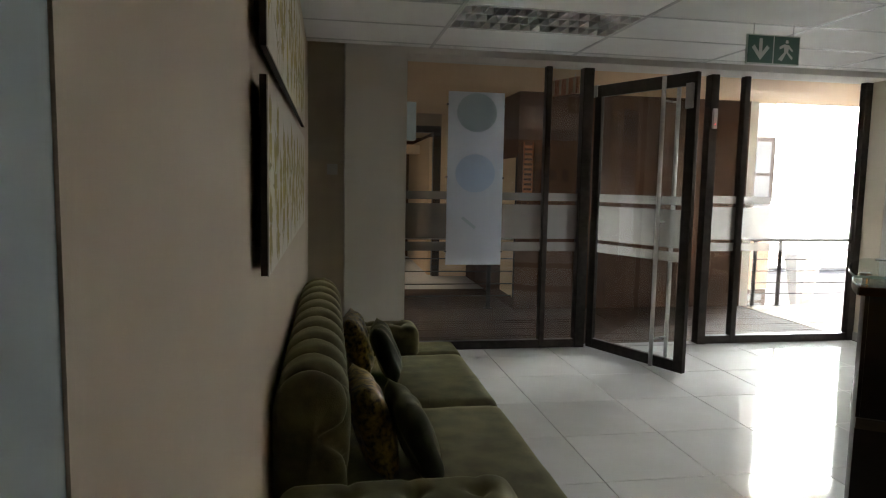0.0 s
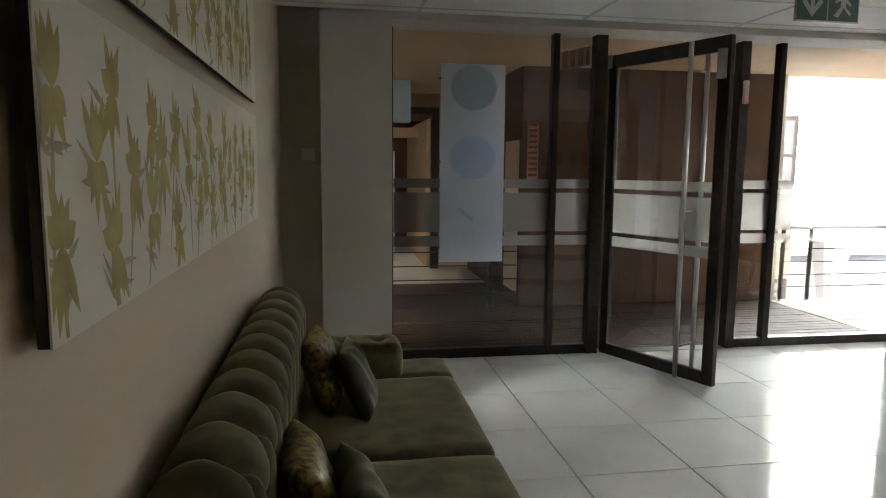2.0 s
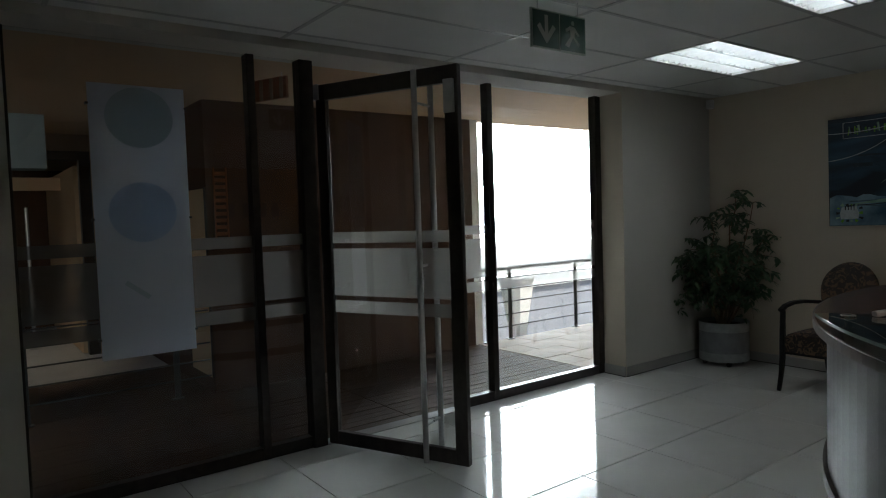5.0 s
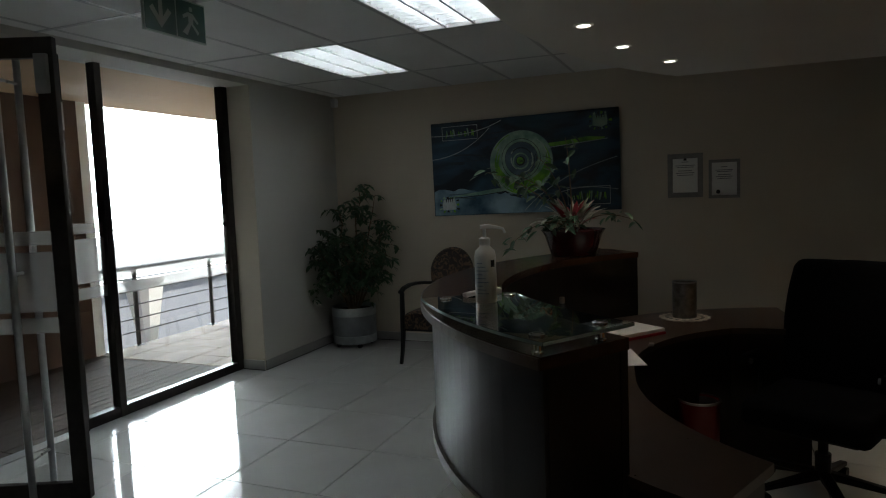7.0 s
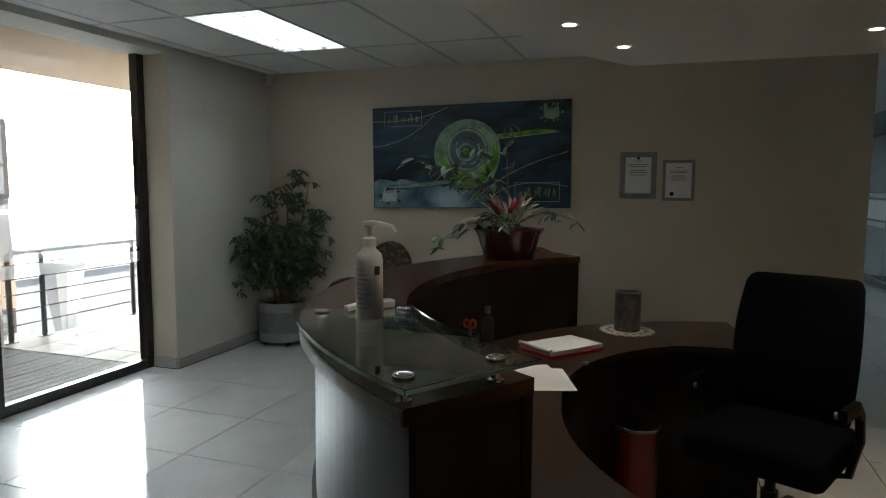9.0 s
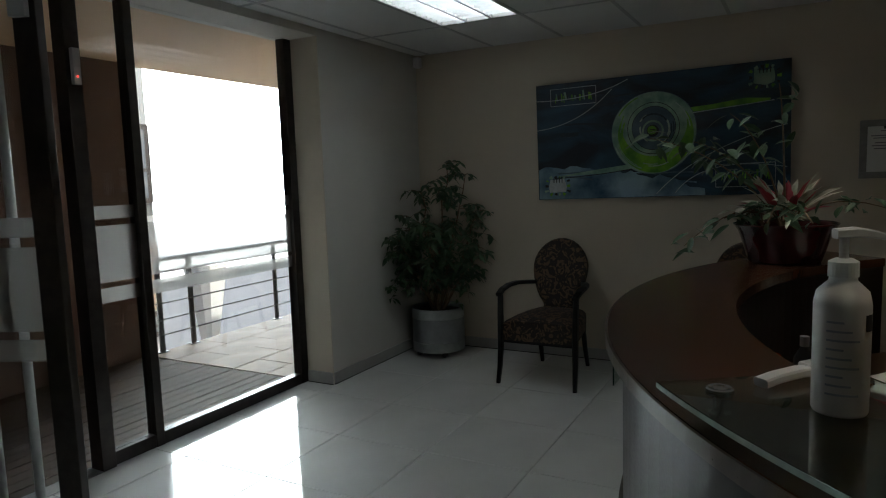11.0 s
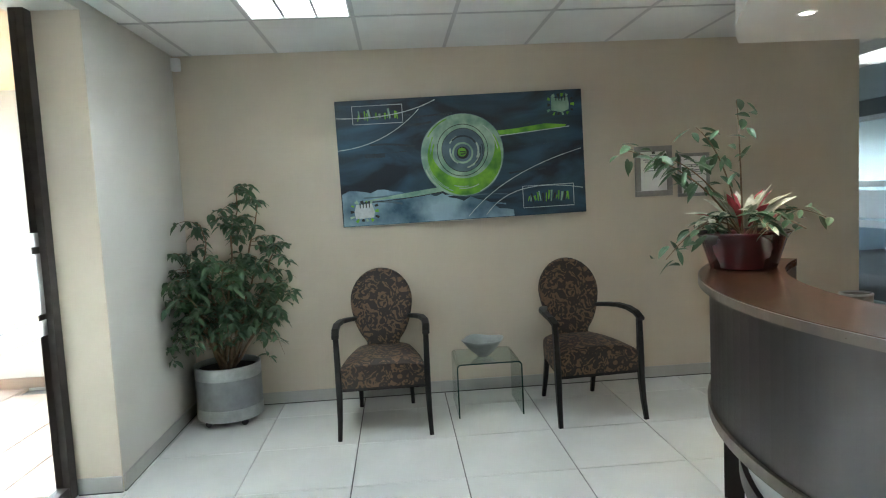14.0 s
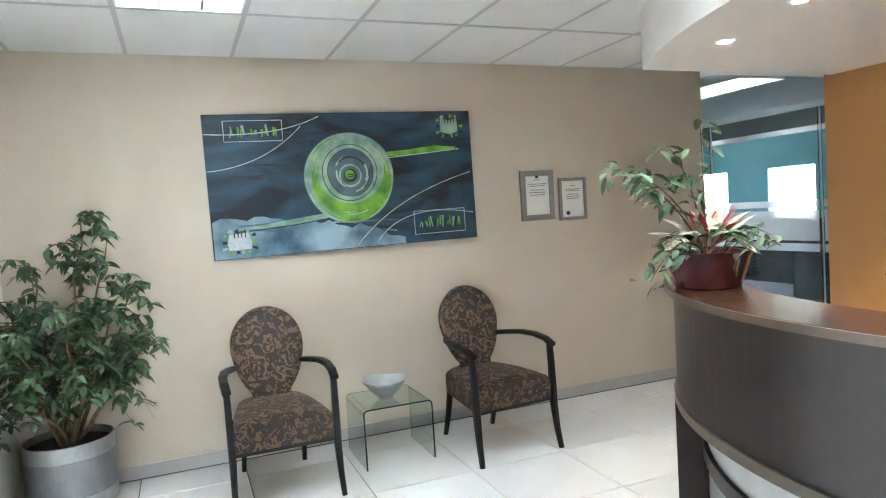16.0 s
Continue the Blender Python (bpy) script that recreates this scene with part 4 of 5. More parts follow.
def certificate(y0, y1, z0, z1, border, seal):
    f = thing("framed_certificate", "small certificate in a flat silver-grey frame on the wall", "picture frame", group="framed certificates")
    x = XE - 0.022
    b = bmesh.new()
    for a, c, d, e in ((y0, y1, z0, z0 + border), (y0, y1, z1 - border, z1), (y0, y0 + border, z0 + border, z1 - border), (y1 - border, y1, z0 + border, z1 - border)):
        box(x, XE, a, c, d, e, 0.003, bm=b)
    part("frame", b, M_SILVER, f)
    part("paper", box(x + 0.008, x + 0.012, y0 + border, y1 - border, z0 + border, z1 - border), M_PAPER, f, "white printed sheet")
    ym, h = (y0 + y1) / 2, z1 - z0
    rows = [(0.80, 0.10), (0.72, 0.28), (0.68, 0.24), (0.6, 0.2), (0.55, 0.26), (0.5, 0.22)]
    for k, (fz, w) in enumerate(rows):
        w *= (y1 - y0)
        part("print_line", box(x + 0.006, x + 0.0075, ym - w, ym + w, z0 + h * fz, z0 + h * fz + 0.006), M_INK, f)
    if seal:
        bm = lathe([(0, 0), (0.017, 0), (0.017, 0.001), (0, 0.001)], 16)
        bm.transform(pose(x + 0.0072, y1 - border - 0.05, z0 + border + 0.03, 0, -90, 0))
        part("seal", bm, M_INKB, f)
    else:
        part("crest", box(x + 0.006, x + 0.0075, ym - 0.012, ym + 0.012, z0 + h * 0.84, z0 + h * 0.9), M_INKB, f)


certificate(1.80, 2.085, 1.40, 1.775, 0.042, False)
certificate(1.51, 1.755, 1.385, 1.71, 0.025, True)

# corner detector
pir = thing("alarm_detector", "small white alarm detector high in the wall corner", "detector")
part("detector_case", box(6.56, 6.62, 5.35, 5.41, 2.45, 2.54, 0.012), M_TBAR, pir)

# light switches
for nm, (x0, x1, y0, y1, z0, z1) in (("light_switch", (0.115, 0.205, 5.71, 5.72, 1.53, 1.62)), ("light_switch", (4.89, 4.97, YB, YB + 0.01, 1.20, 1.35))):
    sw = thing(nm, "white plastic light switch plate on the wall", "light switch", group="light switches")
    part("plate", box(x0, x1, y0, y1, z0, z1, 0.003), M_TBAR, sw)
    xm, zm = (x0 + x1) / 2, (z0 + z1) / 2
    if y0 > 3:
        part("rocker", box(xm - 0.012, xm + 0.012, y0 - 0.004, y0, zm - 0.02, zm + 0.02, 0.001), M_TBAR, sw)
    else:
        part("rocker", box(xm - 0.012, xm + 0.012, y1, y1 + 0.004, zm - 0.02, zm + 0.02, 0.001), M_TBAR, sw)

# glass sign on the orange wall
sgn = thing("wall_sign", "clear glass company sign on standoffs on the orange wall", "sign")
part("glass_plate", box(3.2, 4.62, YB + 0.02, YB + 0.03, 0.99, 2.16, 0.002), glass("sign_glass", (0.9, 0.95, 0.93)), sgn)
for x in (3.28, 4.54):
    for z in (1.07, 2.08):
        part("standoff", sweep([(x, YB, z), (x, YB + 0.036, z)], circle(0.012, 12)), M_STEEL, sgn)
for k, (x, w, h) in enumerate(((4.35, 0.10, 0.2), (4.15, 0.12, 0.2), (3.92, 0.12, 0.2), (3.68, 0.12, 0.2))):
    part("letter_bar", box(x - w / 2, x + w / 2, YB + 0.031, YB + 0.035, 1.55, 1.55 + h), M_DGREEN, sgn, "dark green raised shape")

# ---- armchairs ----
def damask(name):
    """Brown upholstery with a scrolled pattern."""
    m = mat(name, (0.045, 0.034, 0.028), 0.7, color2=(0.03, 0.024, 0.02), scale=30, bump=0.15, bscale=300)
    nt = m.node_tree
    N, L = nt.nodes, nt.links
    tc = N.new("ShaderNodeTexCoord")
    n = N.new("ShaderNodeTexNoise")
    n.inputs["Scale"].default_value = 15.5
    n.inputs["Detail"].default_value = 1.5
    n.inputs["Distortion"].default_value = 2.6
    L.new(tc.outputs["Object"], n.inputs["Vector"])
    r = N.new("ShaderNodeValToRGB")
    r.color_ramp.elements[0].position, r.color_ramp.elements[1].position = 0.52, 0.545
    r.color_ramp.elements[0].color, r.color_ramp.elements[1].color = (0.026, 0.018, 0.014, 1), (0.135, 0.082, 0.046, 1)
    L.new(n.outputs["Fac"], r.inputs["Fac"])
    L.new(r.outputs["Color"], N["Principled BSDF"].inputs["Base Color"])
    return m


M_DAMASK = damask("brown_damask")
M_BLACKW = mat("black_lacquered_wood", (0.010, 0.009, 0.009), 0.45, spec=0.3, var=0.2, scale=20)


def armchair(m):
    """Front feet at local x=0, back towards +x."""
    c = thing("armchair", "black wooden armchair with an oval back in brown patterned fabric", "armchair", m, "armchairs by the wall")
    # seat
    bm = bmesh.new()
    n = 16
    rows = []
    for i in range(n + 1):
        x = 0.03 + 0.54 * i / n
        hw = 0.275 - 0.075 * (i / n) ** 1.3
        row = []
        prof = []
        for k in range(25):
            t = k / 24
            a = math.pi * t
            dome = math.sin(math.pi * min(1, max(0, i / n)) * 0.9 + 0.15)
            y = -hw * math.cos(a)
            z = 0.40 + (0.075 + 0.02 * dome) * math.sin(a) ** 0.55
            if i == 0:
                z = 0.40 + (z - 0.40) * 0.75
            prof.append((y, z))
        for y, z in prof:
            row.append(bm.verts.new((x, y, z)))
        row.append(bm.verts.new((x, hw * 0.99, 0.315)))
        row.append(bm.verts.new((x, -hw * 0.99, 0.315)))
        rows.append(row)
    L = len(rows[0])
    for a, b in zip(rows, rows[1:]):
        for k in range(L):
            bm.faces.new((a[k], a[(k + 1) % L], b[(k + 1) % L], b[k]))
    bm.faces.new(rows[0])
    bm.faces.new(rows[-1][::-1])
    bmesh.ops.recalc_face_normals(bm, faces=bm.faces[:])
    part("seat", bm, M_DAMASK, c, "brown damask seat", smooth=False)
    # balloon back
    out = []
    for k in range(64):
        a = 2 * math.pi * k / 64
        y, z = 0.215 * math.sin(a), 0.225 * math.cos(a)
        if z < -0.05:
            f = min(1, (-0.05 - z) / 0.175)
            y = y * (1 - f) + f * math.copysign(max(abs(y), 0.115), y) if abs(y) > 0.002 else y
            z = z - 0.10 * f
        out.append((y, z))
    bm = bmesh.new()
    rings = []
    for d, s in ((-0.034, 0.80), (-0.032, 0.92), (-0.022, 0.985), (0.0, 1.0), (0.02, 0.985), (0.026, 0.9)):
        rings.append([bm.verts.new((0.555 + d + (z + 0.1) * 0.22 - 0.02 * (1 - (y / 0.22) ** 2) * (1 if d > 0 else -0.3), y * s, 0.775 + z * s)) for y, z in out])
    for a, b in zip(rings, rings[1:]):
        for k in range(64):
            bm.faces.new((a[k], a[(k + 1) % 64], b[(k + 1) % 64], b[k]))
    bm.faces.new(rings[0])
    bm.faces.new(rings[-1][::-1])
    bmesh.ops.recalc_face_normals(bm, faces=bm.faces[:])
    part("backrest", bm, M_DAMASK, c, "oval padded back in brown damask")
    for s in (-1, 1):
        leg = [(-0.015, s * 0.285, 0.0), (0.012, s * 0.280, 0.12), (0.03, s * 0.277, 0.26), (0.035, s * 0.277, 0.40), (0.04, s * 0.279, 0.52), (0.05, s * 0.281, 0.64)]
        part("front_leg", sweep(leg, rect(0.036, 0.045), scales=[0.72, 0.85, 1, 1.05, 0.95, 0.9], up=Vector((1, 0, 0))), M_BLACKW, c)
        arm = [(0.02, s * 0.281, 0.645), (0.10, s * 0.286, 0.672), (0.22, s * 0.285, 0.685), (0.34, s * 0.268, 0.685), (0.44, s * 0.235, 0.676), (0.53, s * 0.195, 0.665)]
        part("armrest", sweep(arm, rect(0.046, 0.028)), M_BLACKW, c)
        leg = [(0.65, s * 0.185, 0.0), (0.60, s * 0.180, 0.15), (0.565, s * 0.175, 0.32), (0.555, s * 0.165, 0.40)]
        part("back_leg", sweep(leg, rect(0.034, 0.04), scales=[0.75, 0.9, 1, 1], up=Vector((1, 0, 0))), M_BLACKW, c)
    part("seat_frame", prism([(0.035, -0.262), (0.035, 0.262), (0.56, 0.185), (0.56, -0.185)], 0.295, 0.317), M_BLACKW, c)
    return c


ch = armchair(pose(5.775, 4.03, 0))
copy_thing(ch, pose(5.742, 2.657, 0, 0, 0, 5.0))

# ---- bent glass side table and bowl ----
M_TGLASS = glass("green_edge_glass", (0.78, 0.90, 0.86))
M_GEDGE = mat("dark_glass_edge", (0.015, 0.05, 0.045), 0.15)


def side_table():
    t = thing("glass_side_table", "low side table of one bent sheet of clear glass", "side table")
    x0, x1, y0, y1, h, r = 6.016, 6.45, 3.11, 3.55, 0.365, 0.03
    outer = [(y0, 0)] + [(y0 + r + r * math.cos(radians(a)), h - r + r * math.sin(radians(a))) for a in range(180, 89, -15)] + \
            [(y1 - r + r * math.cos(radians(a)), h - r + r * math.sin(radians(a))) for a in range(90, -1, -15)] + [(y1, 0)]
    q = 0.009
    ri = r - q
    inner = [(y0 + q, 0)] + [(y0 + r + ri * math.cos(radians(a)), h - r + ri * math.sin(radians(a))) for a in range(180, 89, -15)] + \
            [(y1 - r + ri * math.cos(radians(a)), h - r + ri * math.sin(radians(a))) for a in range(90, -1, -15)] + [(y1 - q, 0)]
    for nm, xa, xb, mt in (("glass_sheet", x0 + 0.003, x1 - 0.003, M_TGLASS), ("polished_edge", x0, x0 + 0.0028, M_GEDGE), ("polished_edge", x1 - 0.0028, x1, M_GEDGE)):
        bm = bmesh.new()
        n = len(outer)
        A = [bm.verts.new((xa, y, z)) for y, z in outer]
        B = [bm.verts.new((xa, y, z)) for y, z in inner]
        C = [bm.verts.new((xb, y, z)) for y, z in outer]
        D = [bm.verts.new((xb, y, z)) for y, z in inner]
        for i in range(n - 1):
            bm.faces.new((A[i], A[i + 1], B[i + 1], B[i]))
            bm.faces.new((C[i], D[i], D[i + 1], C[i + 1]))
            bm.faces.new((A[i], C[i], C[i + 1], A[i + 1]))
            bm.faces.new((B[i], B[i + 1], D[i + 1], D[i]))
        for i in (0, n - 1):
            bm.faces.new((A[i], B[i], D[i], C[i]))
        bmesh.ops.recalc_face_normals(bm, faces=bm.faces[:])
        ob = part(nm, bm, mt, t)


side_table()


def bowl():
    n, rows = 48, []
    bm = bmesh.new()
    for f in [0, 0.35, 0.6, 0.8, 1.0]:
        for_r = 0.036 + 0.110 * f ** 0.8
        rows.append((f, for_r))
    def ringv(off, flip):
        out = []
        for f, r in rows:
            row = []
            for k in range(n):
                a = 2 * math.pi * k / n
                sq = 1 + 0.06 * f * math.cos(4 * a)
                z = 0.118 * f + 0.004 * f * f * math.cos(4 * a) + off * 0.6 * (1 - f)
                row.append(bm.verts.new(((r * sq - off) * math.cos(a), (r * sq - off) * math.sin(a), z)))
            out.append(row)
        return out
    o, i = ringv(0, False), ringv(0.005, True)
    for g in (o, i):
        for a, b in zip(g, g[1:]):
            for k in range(n):
                bm.faces.new((a[k], a[(k + 1) % n], b[(k + 1) % n], b[k]))
        bm.faces.new(g[0])
    for k in range(n):
        bm.faces.new((o[-1][k], o[-1][(k + 1) % n], i[-1][(k + 1) % n], i[-1][k]))
    bmesh.ops.recalc_face_normals(bm, faces=bm.faces[:])
    b = part("glass_bowl", bm, mat("frosted_glass_white", (0.36, 0.39, 0.38), 0.35, var=0.1, scale=20), smooth=True)
    tagged(b, "frosted white glass bowl with a wavy rim on the side table", "bowl")
    b.matrix_basis = pose(6.22, 3.345, 0.366, 0, 0, 20)


bowl()

# ---- plants ----
M_LEAF = mat("ficus_leaf", (0.070, 0.135, 0.058), 0.42, color2=(0.032, 0.078, 0.034), scale=9)
M_BARK = mat("bark", (0.20, 0.13, 0.075), 0.85, var=0.3, scale=40, bump=0.3)
M_SOIL = mat("soil", (0.03, 0.022, 0.016), 0.95, var=0.4, scale=40, bump=0.5)
M_VAR = mat("variegated_leaf", (0.74, 0.71, 0.61), 0.45, color2=(0.30, 0.33, 0.20), scale=22)
M_RED = mat("red_leaf", (0.50, 0.035, 0.055), 0.45, color2=(0.20, 0.02, 0.03), scale=14)


def leaf(bm, p, d, ln, wd, droop, rnd, up=None):
    """A folded, drooping leaf of eight faces from p along d."""
    d = d.normalized()
    side = d.cross(Vector((0, 0, 1)))
    if side.length < 0.1:
        side = Vector((1, 0, 0))
    side.normalize()
    side = (Matrix.Rotation(rnd.uniform(-0.7, 0.7), 3, d) @ side)
    nrm = side.cross(d)
    prev = None
    for k in range(5):
        f = k / 4
        w = wd * 0.5 * (math.sin(math.pi * min(1, f * 0.95 + 0.04)) ** 0.8) * (1 if f < 0.9 else 0.2)
        c = p + d * (ln * f) + Vector((0, 0, -droop * ln * f * f))
        row = [bm.verts.new(c - side * w + nrm * w * 0.25), bm.verts.new(c), bm.verts.new(c + side * w + nrm * w * 0.25)]
        if prev:
            for i in range(2):
                bm.faces.new((prev[i], prev[i + 1], row[i + 1], row[i]))
        prev = row


def ficus(x, y):
    pot = thing("planter", "round brushed steel planter on castors in the corner", "planter", pose(x, y, 0))
    part("pot_wall", lathe([(0.20, 0.045), (0.222, 0.05), (0.222, 0.125), (0.219, 0.128), (0.219, 0.325), (0.222, 0.328), (0.222, 0.405), (0.224, 0.41), (0.216, 0.412), (0.214, 0.37)], 56),
         mat("satin_steel", (0.44, 0.46, 0.47), 0.36, metal=0.9, var=0.12, scale=18), pot, smooth=False)
    part("perforated_band", lathe([(0.2205, 0.13), (0.2212, 0.14), (0.2212, 0.315), (0.2205, 0.325)], 56), mat("perforated_steel", (0.30, 0.315, 0.33), 0.42, metal=0.85, var=0.12, scale=14, bump=0.08, bscale=400), pot)
    part("soil", lathe([(0, 0.372), (0.12, 0.378), (0.214, 0.368)], 32), M_SOIL, pot)
    for k in range(4):
        a = radians(45 + 90 * k)
        part("castor", sweep([(0.17 * math.cos(a) - 0.012, 0.17 * math.sin(a), 0.023), (0.17 * math.cos(a) + 0.012, 0.17 * math.sin(a), 0.023)], circle(0.023, 12)), M_RAIL, pot)
    part("base_plate", lathe([(0, 0.044), (0.2, 0.044), (0.2, 0.047), (0, 0.047)], 32), M_RAIL, pot)
    t = thing("ficus_plant", "bushy green weeping fig in a steel planter", "plant", pose(x, y, 0.37))
    rnd = random.Random(11)
    tb, lb = bmesh.new(), bmesh.new()
    x_max, y_max = XE - 0.03 - x, YN - 0.03 - y
    stems = [((0.0, 0.02), (-0.06, -0.16, 1.24)), ((0.03, -0.03), (0.0, -0.40, 0.84)), ((-0.03, 0.03), (-0.16, 0.22, 0.82)), ((0.02, 0.0), (0.03, -0.28, 1.14)),
             ((-0.02, -0.02), (-0.30, -0.10, 0.74)), ((0.0, 0.03), (-0.04, 0.10, 1.0)), ((0.01, -0.03), (-0.12, -0.46, 0.58)), ((-0.02, 0.0), (-0.24, 0.20, 0.52)),
             ((-0.01, 0.02), (-0.34, 0.16, 0.66)), ((0.01, -0.01), (-0.24, -0.30, 0.78))]
    for (sx, sy), tip in stems:
        base = Vector((sx, sy, 0))
        end = Vector(tip)
        pts = []
        for k in range(9):
            f = k / 8
            p = base.lerp(end, f) + Vector((rnd.uniform(-0.02, 0.02), rnd.uniform(-0.02, 0.02), 0)) * (1 if 0 < k < 8 else 0)
            pts.append(p)
        sweep(pts, circle(0.011, 7), bm=tb, scales=[1.2 - 0.9 * k / 8 for k in range(9)])
        for q in range(20):
            f = 1.0 if q < 3 else rnd.uniform(0.36, 1.0)
            p0 = base.lerp(end, f)
            a = rnd.uniform(0, 2 * math.pi)
            ln = rnd.uniform(0.12, 0.36) * (1.2 - 0.62 * f)
            d = Vector((math.cos(a), math.sin(a), rnd.uniform(-0.1, 0.7)))
            tw = []
            for k in range(5):
                g = k / 4
                pp = p0 + d * (ln * g) + Vector((0, 0, -0.10 * g * g * ln / 0.15))
                pp.x, pp.y = min(pp.x, x_max - 0.02), min(pp.y, y_max - 0.02)
                tw.append(pp)
            sweep(tw, circle(0.003, 5), bm=tb, scales=[1, 0.8, 0.6, 0.5, 0.3])
            for k in range(10):
                g = rnd.uniform(0.2, 1.0)
                i = min(3, int(g * 4))
                pp = tw[i].lerp(tw[i + 1], g * 4 - i)
                aa = rnd.uniform(0, 2 * math.pi)
                dd = Vector((math.cos(aa), math.sin(aa), rnd.uniform(-0.7, 0.35)))
                leaf(lb, pp, dd, rnd.uniform(0.052, 0.085), rnd.uniform(0.024, 0.038), 0.4, rnd)
    for v in lb.verts:
        v.co.x, v.co.y = min(v.co.x, x_max + 0.01), min(v.co.y, y_max + 0.01)
    part("stem", tb, M_BARK, t, "thin brown woody stems", smooth=True)
    part("foliage", lb, M_LEAF, t, "dense small dark green leaves")


ficus(6.335, 5.115)


def bowl_plant(x, y, z):
    pot = thing("plant_pot", "dark red glazed plant bowl on the counter", "plant pot", pose(x, y, z))
    part("pot_wall", lathe([(0, 0.0), (0.125, 0.0), (0.13, 0.01), (0.165, 0.12), (0.182, 0.145), (0.186, 0.15), (0.180, 0.152), (0.165, 0.135), (0.160, 0.12)], 48),
         mat("oxblood_glaze", (0.075, 0.009, 0.011), 0.2, var=0.3, scale=12, coat=0.4), pot, smooth=True)
    part("soil", lathe([(0, 0.125), (0.162, 0.12)], 24), M_SOIL, pot)
    t = thing("potted_plant", "mixed plant with red and white striped leaves and tall green stems", "plant", pose(x, y, z + 0.12))
    rnd = random.Random(5)
    sb, gb, vb, rb = bmesh.new(), bmesh.new(), bmesh.new(), bmesh.new()
    # rosette
    for k in range(44):
        a = rnd.uniform(0, 2 * math.pi)
        d = Vector((math.cos(a), math.sin(a), rnd.uniform(0.6, 3.0)))
        leaf(rb if k % 3 == 0 else vb, Vector((0.03 * math.cos(a), 0.03 * math.sin(a), 0.05)), d, rnd.uniform(0.14, 0.26), rnd.uniform(0.028, 0.044), 0.28, rnd)
    # low trailing growth
    for k in range(9):
        a = rnd.uniform(0, 2 * math.pi)
        r = rnd.uniform(0.16, 0.30)
        pts = [Vector((0.08 * math.cos(a), 0.08 * math.sin(a), 0.02)), Vector((0.6 * r * math.cos(a), 0.6 * r * math.sin(a), 0.10)), Vector((r * math.cos(a), r * math.sin(a), 0.05))]
        sweep(pts, circle(0.003, 5), bm=sb)
        for q in range(9):
            p = pts[1].lerp(pts[2], rnd.uniform(-0.3, 1.0))
            aa = rnd.uniform(0, 2 * math.pi)
            leaf(gb if k % 3 else vb, p, Vector((math.cos(aa), math.sin(aa), rnd.uniform(-0.4, 0.5))), rnd.uniform(0.05, 0.09), rnd.uniform(0.02, 0.03), 0.3, rnd)
    # tall arching branches
    for tip, n in (((-0.05, 0.50, 0.38), 32), ((0.02, 0.34, 0.36), 26), ((-0.02, 0.03, 0.56), 9), ((-0.08, 0.36, -0.06), 22), ((-0.02, 0.20, 0.46), 18), ((0.0, -0.36, 0.07), 14)):
        end = Vector(tip)
        mid = Vector((end.x * 0.4, end.y * 0.35, max(end.z * 0.8, 0.18)))
        pts = [Vector((0, 0, 0)) * ((1 - f) ** 2) + mid * (2 * f * (1 - f)) + end * f * f for f in [i / 9 for i in range(10)]]
        sweep(pts, circle(0.004, 6), bm=sb, scales=[1.2 - 0.09 * i for i in range(10)])
        for q in range(n):
            i = rnd.randint(4, 9)
            aa = rnd.uniform(0, 2 * math.pi)
            leaf(gb, pts[i] + Vector((rnd.uniform(-0.05, 0.05), rnd.uniform(-0.05, 0.05), rnd.uniform(-0.03, 0.03))), Vector((math.cos(aa), math.sin(aa), rnd.uniform(-0.8, 0.3))), rnd.uniform(0.05, 0.09), rnd.uniform(0.022, 0.036), 0.3, rnd)
    part("stem", sb, M_BARK, t)
    part("green_foliage", gb, M_LEAF, t, "green pointed leaves")
    part("striped_foliage", vb, M_VAR, t, "white and green striped leaves")
    part("red_foliage", rb, M_RED, t, "bright red leaves")


bowl_plant(4.37, 2.47, 1.13)

# ---- things on the counter and desk ----
M_PLASTIC = mat("white_plastic", (0.78, 0.79, 0.78), 0.35, var=0.03)


def sanitizer(x, y, z):
    s = thing("sanitizer_bottle", "white hand sanitizer pump bottle with printed label", "bottle", pose(x, y, z, 0, 0, -62) @ Matrix.Diagonal((1.05, 1.05, 1.07, 1)))
    part("bottle", lathe([(0, 0), (0.030, 0.0), (0.032, 0.004), (0.032, 0.135), (0.029, 0.150), (0.016, 0.163), (0.015, 0.170)], 32), M_PLASTIC, s, smooth=True)
    part("collar", lathe([(0.0, 0.168), (0.017, 0.168), (0.017, 0.186), (0.010, 0.190), (0.006, 0.19)], 24), M_PLASTIC, s)
    part("pump_stem", lathe([(0.0055, 0.188), (0.0055, 0.215)], 12), M_PLASTIC, s)
    part("pump_head", sweep([(-0.012, 0, 0.220), (0.012, 0, 0.221), (0.035, 0, 0.218), (0.055, 0, 0.213), (0.062, 0, 0.200)], rect(0.014, 0.012), scales=[1, 1.1, 0.8, 0.65, 0.5]), M_PLASTIC, s)
    for k in range(9):
        a0 = -150
        zz = 0.115 - 0.011 * k
        out = arc(0, 0, 0.0326, a0, a0 + 34 + 16 * ((k * 7) % 3), 8)
        part("label_print", prism(out + arc(0, 0, 0.0322, a0 + 34 + 16 * ((k * 7) % 3), a0, 8), zz, zz + 0.0025), mat("blue_grey_print", (0.40, 0.47, 0.54), 0.5) if k == 0 else bpy.data.materials["blue_grey_print"], s)
    part("label_block", prism(arc(0, 0, 0.0326, -70, -45, 6) + arc(0, 0, 0.0322, -45, -70, 6), 0.105, 0.125), M_INKB, s)


